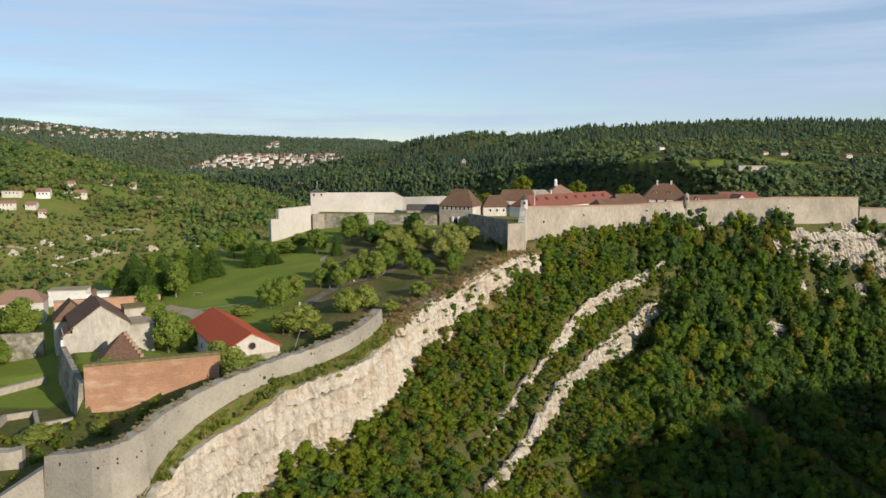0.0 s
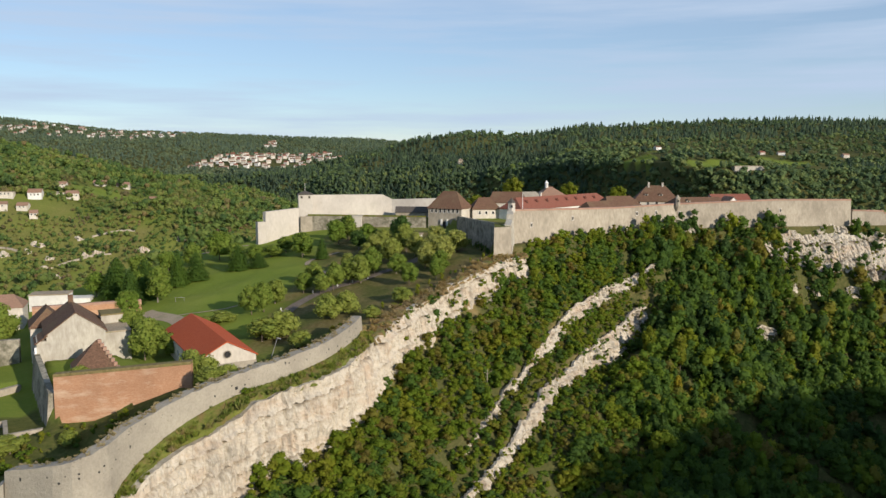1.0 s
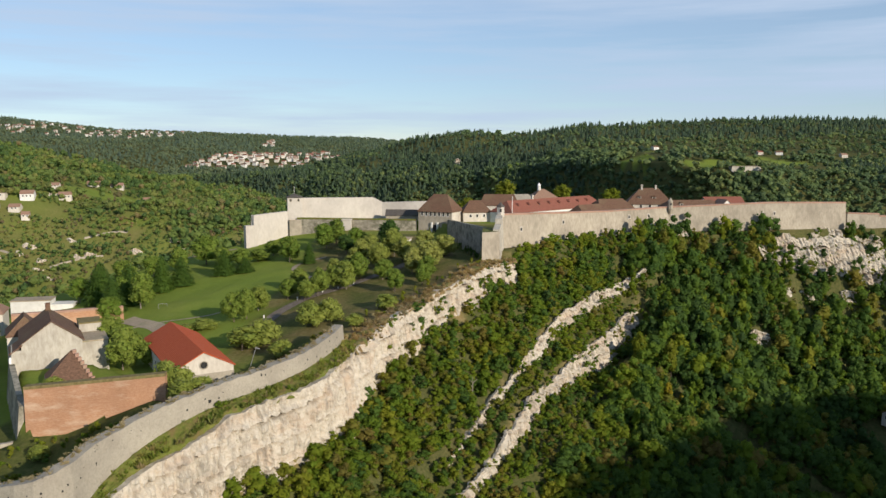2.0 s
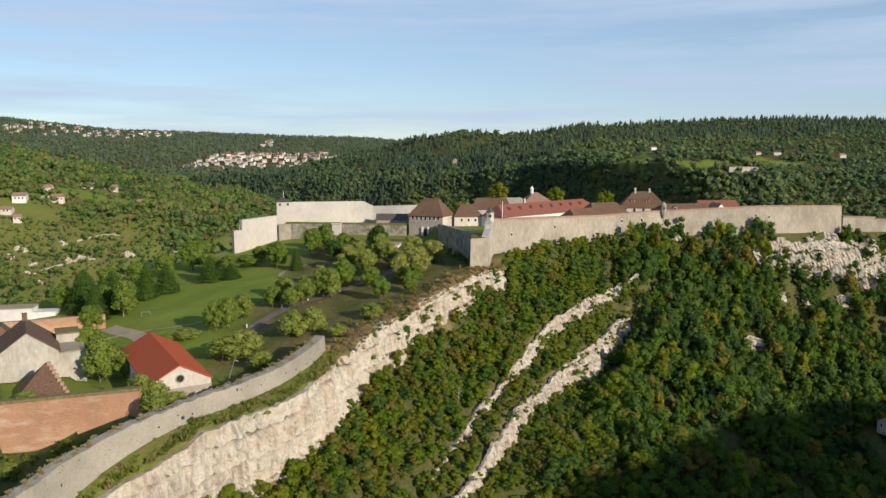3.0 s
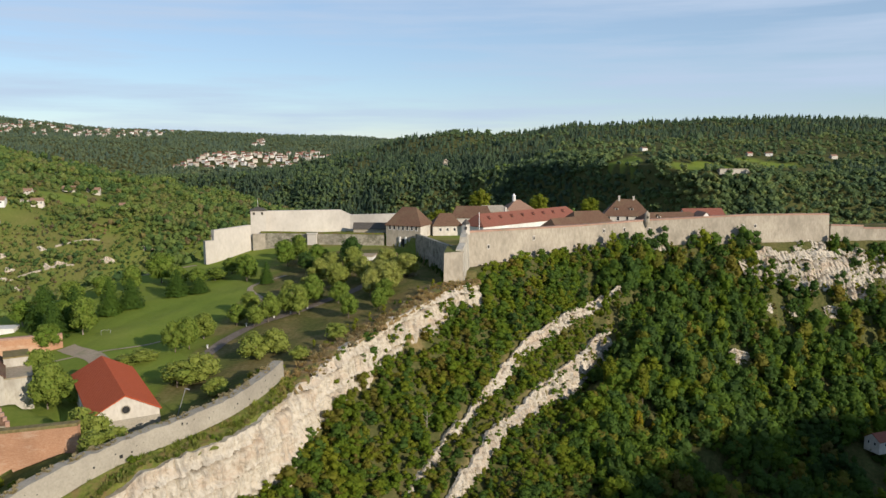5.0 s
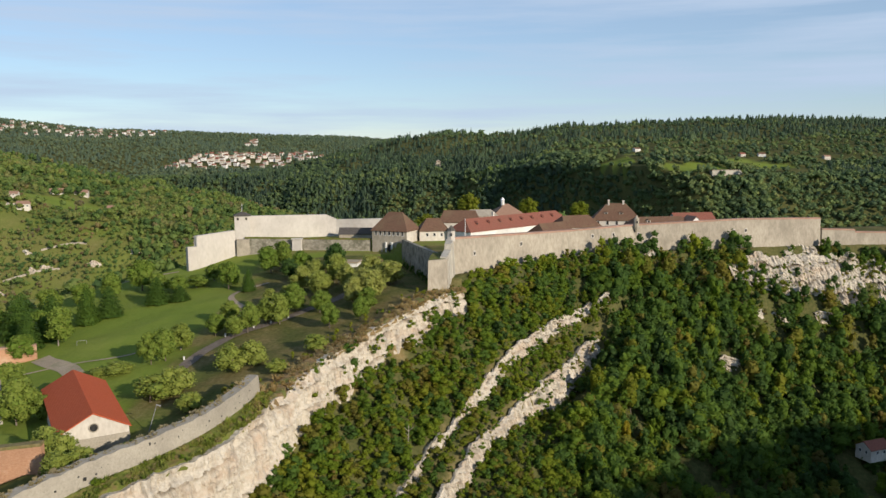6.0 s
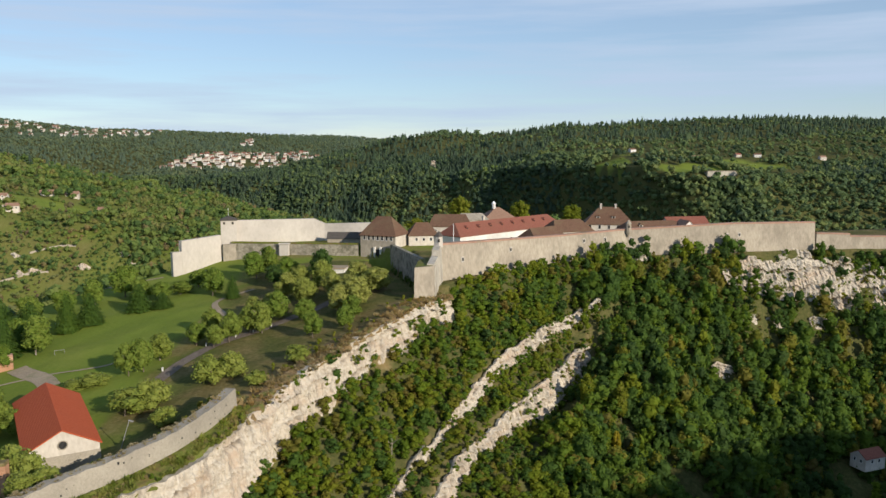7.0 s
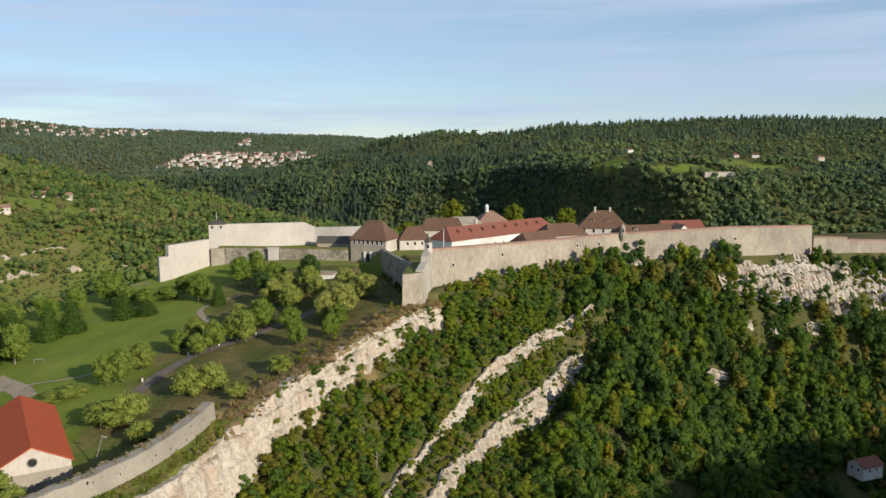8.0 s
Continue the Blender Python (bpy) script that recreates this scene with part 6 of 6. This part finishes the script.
# gatehouse and the buildings of the citadel
gate = house("gatehouse", "stone gatehouse with a steep hipped brown roof", 2.6, 346.0, 29, -22.7, 7.8, 6.2, 39.3, 46.0, M_ROOF_BROWN, M_STONE, 4.6, 0.5, category="gatehouse",
             windows=(("front", 7, 37.0, 0.95, 1.7, 2.0), ("right", 2, 36.5, 0.9, 1.4, 4.0)))
box_part("east_wall", 7.8, -6.15, 0, 7.9, 6.15, 10.2, M_RENDER, gate, "cream rendered side wall")
box_part("gate_arch", -0.9, -6.35, 0.5, 0.9, -6.15, 4.2, M_DARK, gate, "dark gate passage")
for u in (-1.7, 1.0):
    box_part("gate_pillar", u, -6.9, 0, u + 0.7, -6.15, 5.2, M_PLASTER, gate, "white stone gate pillar", 0.05)
house("guard_house", "low house with a hipped brown roof behind the gatehouse", 18, 351, 34, 8, 6.2, 5.0, 38.4, 43.0, M_ROOF_BROWN, M_RENDER, 3.6, windows=(("front", 3, 36, 0.9, 1.2, 3),))
house("cadet_house", "rendered house with a mossy brown roof", 30, 372, 34, -4, 9, 6, 40, 44.6, M_ROOF_BROWN, M_RENDER, 2.0, windows=(("front", 4, 37, 0.9, 1.4, 4),))
house("arsenal", "very long low building with a red tile roof and dormers", 53.2, 365.1, 34, 45.0, 34.5, 6.3, 38.7, 43.3, M_ROOF_RED, M_PLASTER, 3.5, 0.25,
      dormers=[(-27 + 7.4 * k, 0.52, -1, 1.1) for k in range(8)], chimneys=((-13, 0.4, 45.2),), windows=(("front", 12, 34.9, 0.8, 1.1, 5.4),))
house("workshop", "workshop with a broad dark brown tile roof", 66, 338, 34, 42, 9.5, 5.5, 38.0, 42.2, M_ROOF_BROWN, M_RENDER, 2.0)
house("store_house", "store house with a brown tile roof", 80, 361, 34, 22, 9.5, 6, 38.8, 43.2, M_ROOF_BROWN, M_RENDER, 3.0)
house("commander_house", "tall house with a steep hipped brown roof and dormers", 100.4, 372.5, 34, -10, 10.5, 7.0, 40.8, 47.6, M_ROOF_BROWN, M_RENDER, 6.4,
      chimneys=((-3.4, -0.6, 49.2), (3.0, -0.2, 49.0)), dormers=((-4.6, 0.68, -1, 1.5), (2.0, 0.68, -1, 1.5)), windows=(("front", 5, 38.6, 1.0, 1.6, 4),))
house("stable", "low range with a brown tile roof along the curtain", 114, 353.5, 34, 12, 13, 4.6, 40.2, 43.2, M_ROOF_BROWN, M_RENDER, 2.5, dormers=((-6, 0.7, -1, 1.6),))
house("stable", "low range with a red tile roof and white gables", 131, 362, 34, 8, 9, 5, 41, 44.2, M_ROOF_RED, M_RENDER, 0)
house("porch", "small gabled roof with a white front by the curtain", 128, 352.5, 34, 100, 4, 2.6, 41.2, 43.6, M_ROOF_PINK, M_PLASTER, 0)
chap = house("chapel", "chapel with a pink pyramid roof and white lantern", 52.5, 390, 34, 10, 8, 7, 41.2, 46.2, M_ROOF_PINK, M_RENDER, 7.0, category="chapel")
bm = bmesh.new()
bmesh.ops.create_cone(bm, cap_ends=True, segments=8, radius1=0.9, radius2=0.85, depth=2.4, matrix=pose(-1.8, 0, 12.9))
lan = part_bm("lantern", bm, M_PLASTER, chap, "white octagonal lantern")
bm = bmesh.new()
bmesh.ops.create_cone(bm, cap_ends=True, segments=8, radius1=1.05, radius2=0.05, depth=1.3, matrix=pose(-1.8, 0, 14.75))
part_bm("lantern_roof", bm, M_METAL, lan)
house("chapel_wing", "low pale building beside the chapel", 40, 384, 34, 10, 7, 5, 41.5, 44.0, M_STONE, M_RENDER, 2.0)

# house at the foot of the wood
gz = -35.5
house("cottage", "small white cottage with a dark red tile roof below the wood", 174.5, 288, gz, 20, 4.6, 3.2, gz + 2.7, gz + 4.8, M_ROOF_RED, M_RENDER, 0,
      windows=(("front", 2, gz + 0.8, 0.9, 1.1, 3.2), ("left", 2, gz + 0.8, 0.8, 1.1, 2.6)))

# houses across the valley
LV = [(-346, 612, 9, 3.8, 4.4, 0.2), (-325, 619, 4.5, 3.4, 2.8, 2.4), (-318, 648, 5, 3.5, 2.6, 2.2), (-302, 633, 6, 3.8, 5.0, 2.2), (-313, 631, 7, 0.8, 1.6, 0.3), (-342, 594, 9, 5, 4.2, 2.0),
      (-325, 600, 5, 4, 3.5, 2.4), (-312, 590, 3.5, 3.2, 4, 2.2), (-306, 742, 7, 4, 4, 2.6), (-318, 720, 7, 4, 3.6, 2.5), (-262, 700, 4, 3, 3.4, 2)]
house("hillside_house", "white house with a red roof on the hillside", LV[1][0], LV[1][1], float(ground(LV[1][0], LV[1][1])), 15, 5, 4, float(ground(LV[1][0], LV[1][1])) + 3.8,
           float(ground(LV[1][0], LV[1][1])) + 6.4, M_ROOF_PINK, M_PLASTER, 0, group="houses on the hillside", windows=(("front", 3, float(ground(LV[1][0], LV[1][1])) + 1.4, 1.0, 1.3, 2.6),))
for k, (hx, hy, hl, hw, he, hr) in enumerate(LV):
    if k != 1:
        hl, hw, he, hr = 0.8 * hl, 0.85 * hw, 0.8 * he, 0.9 * hr
        z = float(ground(hx, hy))
        house("hillside_house", "white house with a red roof on the hillside" if hr > 1 else "long white flat-roofed house on the hillside", hx, hy, z, (12, 25, 8, 20)[k % 4], hl, hw, z + he, z + he + hr,
              M_ROOF_PINK if hr > 1 else M_GRAVEL, M_RENDER, 0, group="houses on the hillside", windows=(("front", max(2, int(hl / 1.6)), z + he * 0.4, 1.0, 1.3, 2.6),))

rng = np.random.RandomState(301)
VILLAGE = []
for row in range(7):
    for k in range(16):
        if rng.rand() < 0.78:
            VILLAGE.append((-585 + 17.5 * k + rng.uniform(-5, 5) + 4 * row, 1790 + 36 * row + rng.uniform(-10, 10) + 0.06 * k * k))
for k in range(66):
    hx = rng.uniform(-1420, -880)
    VILLAGE.append((hx, 2330 + 330 * rng.rand() ** 0.7))
for k in range(9):
    VILLAGE.append((rng.uniform(-560, -480), rng.uniform(2250, 2420)))
for k in range(8):
    VILLAGE.append((-300 + 14 * k, 1890 + 14 * k + rng.uniform(-8, 8)))
VILLAGE += HOMES + [(-120, 2200)]
kinds = []
for k, (wm, rm, hl, he, hr) in enumerate(((M_RENDER, M_ROOF_PINK, 6.5, 7.5, 10.2), (M_RENDER, M_ROOF_RED, 5.5, 6.8, 9.6), (M_PLASTER, M_ROOF_BROWN, 7.0, 6.8, 9.6))):
    kinds.append(house("village_house", "pale rendered village house with a tiled roof", *VILLAGE[k], float(ground(*VILLAGE[k])), rng.uniform(-25, 25), hl, 4.8, float(ground(*VILLAGE[k])) + he,
                       float(ground(*VILLAGE[k])) + hr, rm, wm, 0, group="houses of the villages", windows=(("front", 3, float(ground(*VILLAGE[k])) + 2.6, 1.2, 1.6, 3.4),)))
for k, (hx, hy) in enumerate(VILLAGE[3:]):
    copy_thing(kinds[k % 3], pose(hx, hy, float(ground(hx, hy)) + (1.5 if hy > 1500 else -1.4), 0, 0, rng.uniform(-28, 28)) @ Matrix.Scale(0.85 if hy > 1500 else 0.62, 4))
shed = thing("farm_shed", "long pale flat-roofed shed beside a field", "shed", at=pose(303, 786, float(ground(303, 786)) + 0.3, 0, 0, 4))
box_part("wall", -15, -4, -4, 15, 4, 1.8, M_OLD, shed)
box_part("roof", -15.5, -4.5, 1.8, 15.5, 4.5, 2.1, M_GRAVEL, shed)

# buildings beyond the lawn
house("low_house", "low house with a faded salmon tile roof beyond the old house", -138, 240, 10, 20, 7, 5, 15.5, 18.6, M_ROOF_PINK, M_RENDER, 3)
blk = thing("white_block", "long white flat-roofed block beside the lawn", "building", at=pose(-131, 262, 8, 0, 0, 12))
box_part("wall", -8, -3.5, -2, 4, 3.5, 7.2, M_PLASTER, blk)
box_part("side_wall", 4, -3.0, -2, 11, 3.0, 5.8, M_PLASTER, blk)
box_part("roof", -8.2, -3.7, 7.2, 4.2, 3.7, 7.5, M_GRAVEL, blk)


# ---- paths and small things ----
def path_strip(name, label, line, width, mat):
    ln = resample(np.array(line, float), 1.2)
    d = np.gradient(ln, axis=0)
    d /= np.linalg.norm(d, axis=1)[:, None]
    nr = np.stack([d[:, 1], -d[:, 0]], 1)
    cols = [ln + nr * (width / 2) * s for s in (-1, -0.5, 0, 0.5, 1)]
    z = [ground(c[:, 0], c[:, 1]) + 0.12 for c in cols]
    v = np.concatenate([np.column_stack([c, h]) for c, h in zip(cols, z)])
    k = len(ln)
    i = np.arange(k - 1)
    f = np.concatenate([np.stack([i + p * k, i + (p + 1) * k, i + 1 + (p + 1) * k, i + 1 + p * k], 1) for p in range(4)])
    return tagged(part(name, mesh_from(name, v, f, mat, smooth=True)), label, "path", kind="structure")


path_strip("path", "trodden pale path along the lawn's edge", [(-92, 228), (-82, 231.5), (-68, 232), (-60, 238), (-52, 243)], 1.0, M_GRAVEL)
path_strip("road", "worn asphalt park road between the trees", [(-50, 205), (-46, 217), (-43, 232), (-36, 243), (-27, 249), (-14, 262), (-4, 280)], 3.8, M_ASPHALT)
path_strip("path", "pale gravel path curving up to the front wall", [(-36, 262), (-42, 269), (-49, 279), (-50, 285), (-46, 291), (-40, 297)], 2.0, M_GRAVEL)
path_strip("path", "pale track along the foot of the outwork wall", [(-112, 322), (-96, 327), (-83, 331)], 1.4, M_GRAVEL)
path_strip("forecourt", "pale gravel yard beside the barn", [(-93, 240), (-88, 235), (-80, 229), (-75, 222)], 5, M_GRAVEL)
goal = thing("goal_frame", "small grey tubular goal frame on the lawn", "goal", at=pose(-84.4, 247.4, float(ground(-84.4, 247.4)), 0, 0, 20))
for u in (-1.3, 1.3):
    box_part("post", u - 0.04, -0.04, -0.1, u + 0.04, 0.04, 1.35, M_GREYMETAL, goal)
box_part("crossbar", -1.3, -0.04, 1.27, 1.3, 0.04, 1.35, M_GREYMETAL, goal)
for k, (tx, ty, size) in enumerate(((-279, 543, 5), (-294, 558, 6), (-296, 548, 4), (-276, 532, 6), (-270, 572, 5), (-256, 550, 4), (-250, 556, 5), (-222, 566, 6), (-202, 590, 6), (-192, 578, 5), (-262, 521, 4), (-308, 540, 5))):
    z = float(ground(tx, ty))
    rock_face("rock_outcrop", "pale rock outcrop among scrub on the hillside", np.array([(tx - size, ty + 2, z + 0.6, z - 3), (tx - 0.3 * size, ty - 1, z + 2.2 + k % 3, z - 4), (tx + 0.4 * size, ty - 0.5, z + 1.4 + k % 2, z - 4), (tx + size, ty + 1, z + 0.5, z - 3)], float), 0.8, 1.0, 0.5, 31.0 + k, 2.6, 0.8, 1.6, 1.0, 0.8, 2.4)
for a, b in (((-262, 576), (-236, 590)), ((-322, 543), (-298, 545)), ((-268, 535), (-240, 556))):
    ln = [(a[0] + (b[0] - a[0]) * f, a[1] + (b[1] - a[1]) * f + 3 * math.sin(3 * f)) for f in np.linspace(0, 1, 6)]
    ribbon_wall("terrace_wall", "low dry stone terrace wall on the hillside", np.array([(p, q, float(ground(p, q)) + 1.3, float(ground(p, q)) - 1) for p, q in ln], float), 1.0, M_STONE, 0.05, None, 4, False)
z = float(ground(25, 1222))
rock_face("rock_outcrop", "pale bare rock scar in the far wood", np.array([(18, 1219, z + 6, z - 4), (23, 1214, z + 13, z - 4), (29, 1219, z + 7, z - 4)], float), 1.0, 2.0, 0.3, 61.0)

# hedges round the far fields
hx, hy, hrng = scatter(200, 480, 860, 985, 9.0, 401)
hsel = in_fields(hx, hy) & (np.abs(fbm(hx, hy, 60, 2, 14)) < 0.09)
hx, hy = hx[hsel], hy[hsel]
forest("field_hedges", "light green hedges between the far meadows", hx, hy, hrng.uniform(1.8, 4.0, len(hx)), hrng.uniform(1.0, 1.5, len(hx)), hrng.uniform(0.4, 0.8, len(hx)), MID_TREE, M_LEAF_HILL, 402)

# bollards, lamp and a bare trunk
bol = None
for bx, by in ((-40.5, 240.5), (-37.6, 242.8), (-33.5, 245.2), (-29.0, 247.4), (-24.5, 250.6), (-47.0, 224.0)):
    m = pose(bx, by, float(ground(bx, by)))
    if bol:
        copy_thing(bol, m)
        continue
    bol = thing("bollard", "short white stone bollard beside the park road", "bollard", "bollards of the road", at=m)
    box_part("shaft", -0.2, -0.2, -0.1, 0.2, 0.2, 0.75, M_PLASTER, bol, "", 0.08)
    box_part("cap", -0.25, -0.25, 0.75, 0.25, 0.25, 0.88, M_PLASTER, bol, "", 0.05)
lamp = thing("lamp_post", "leaning grey metal lamp post beside the barn", "lamp post", at=pose(-40.6, 180.5, float(ground(-40.6, 180.5)), 0, 18, 0))
bm = bmesh.new()
bmesh.ops.create_cone(bm, cap_ends=True, segments=8, radius1=0.1, radius2=0.06, depth=6.5, matrix=pose(0, 0, 3.2))
part_bm("pole", bm, M_GREYMETAL, lamp)
box_part("head", -0.15, -0.15, 6.3, 0.9, 0.15, 6.5, M_GREYMETAL, lamp, "", 0.04)
for tx, ty, th in ((79.5, 262, 8.5), (74, 258, 6.5), (21, 200, 6.0), (12, 212, 6.5)):
    bt = thing("dead_tree", "bare pale dead tree trunk in the wood", "tree", "dead trees of the wood", at=pose(tx, ty, float(ground(tx, ty)), 0, 3, 0))
    tv, tf = trunk_mesh(np.random.RandomState(int(tx)), th * 1.3, 0.16, 4, 0.16)
    part("trunk", mesh_from("trunk", tv, tf, M_STONE), bt)
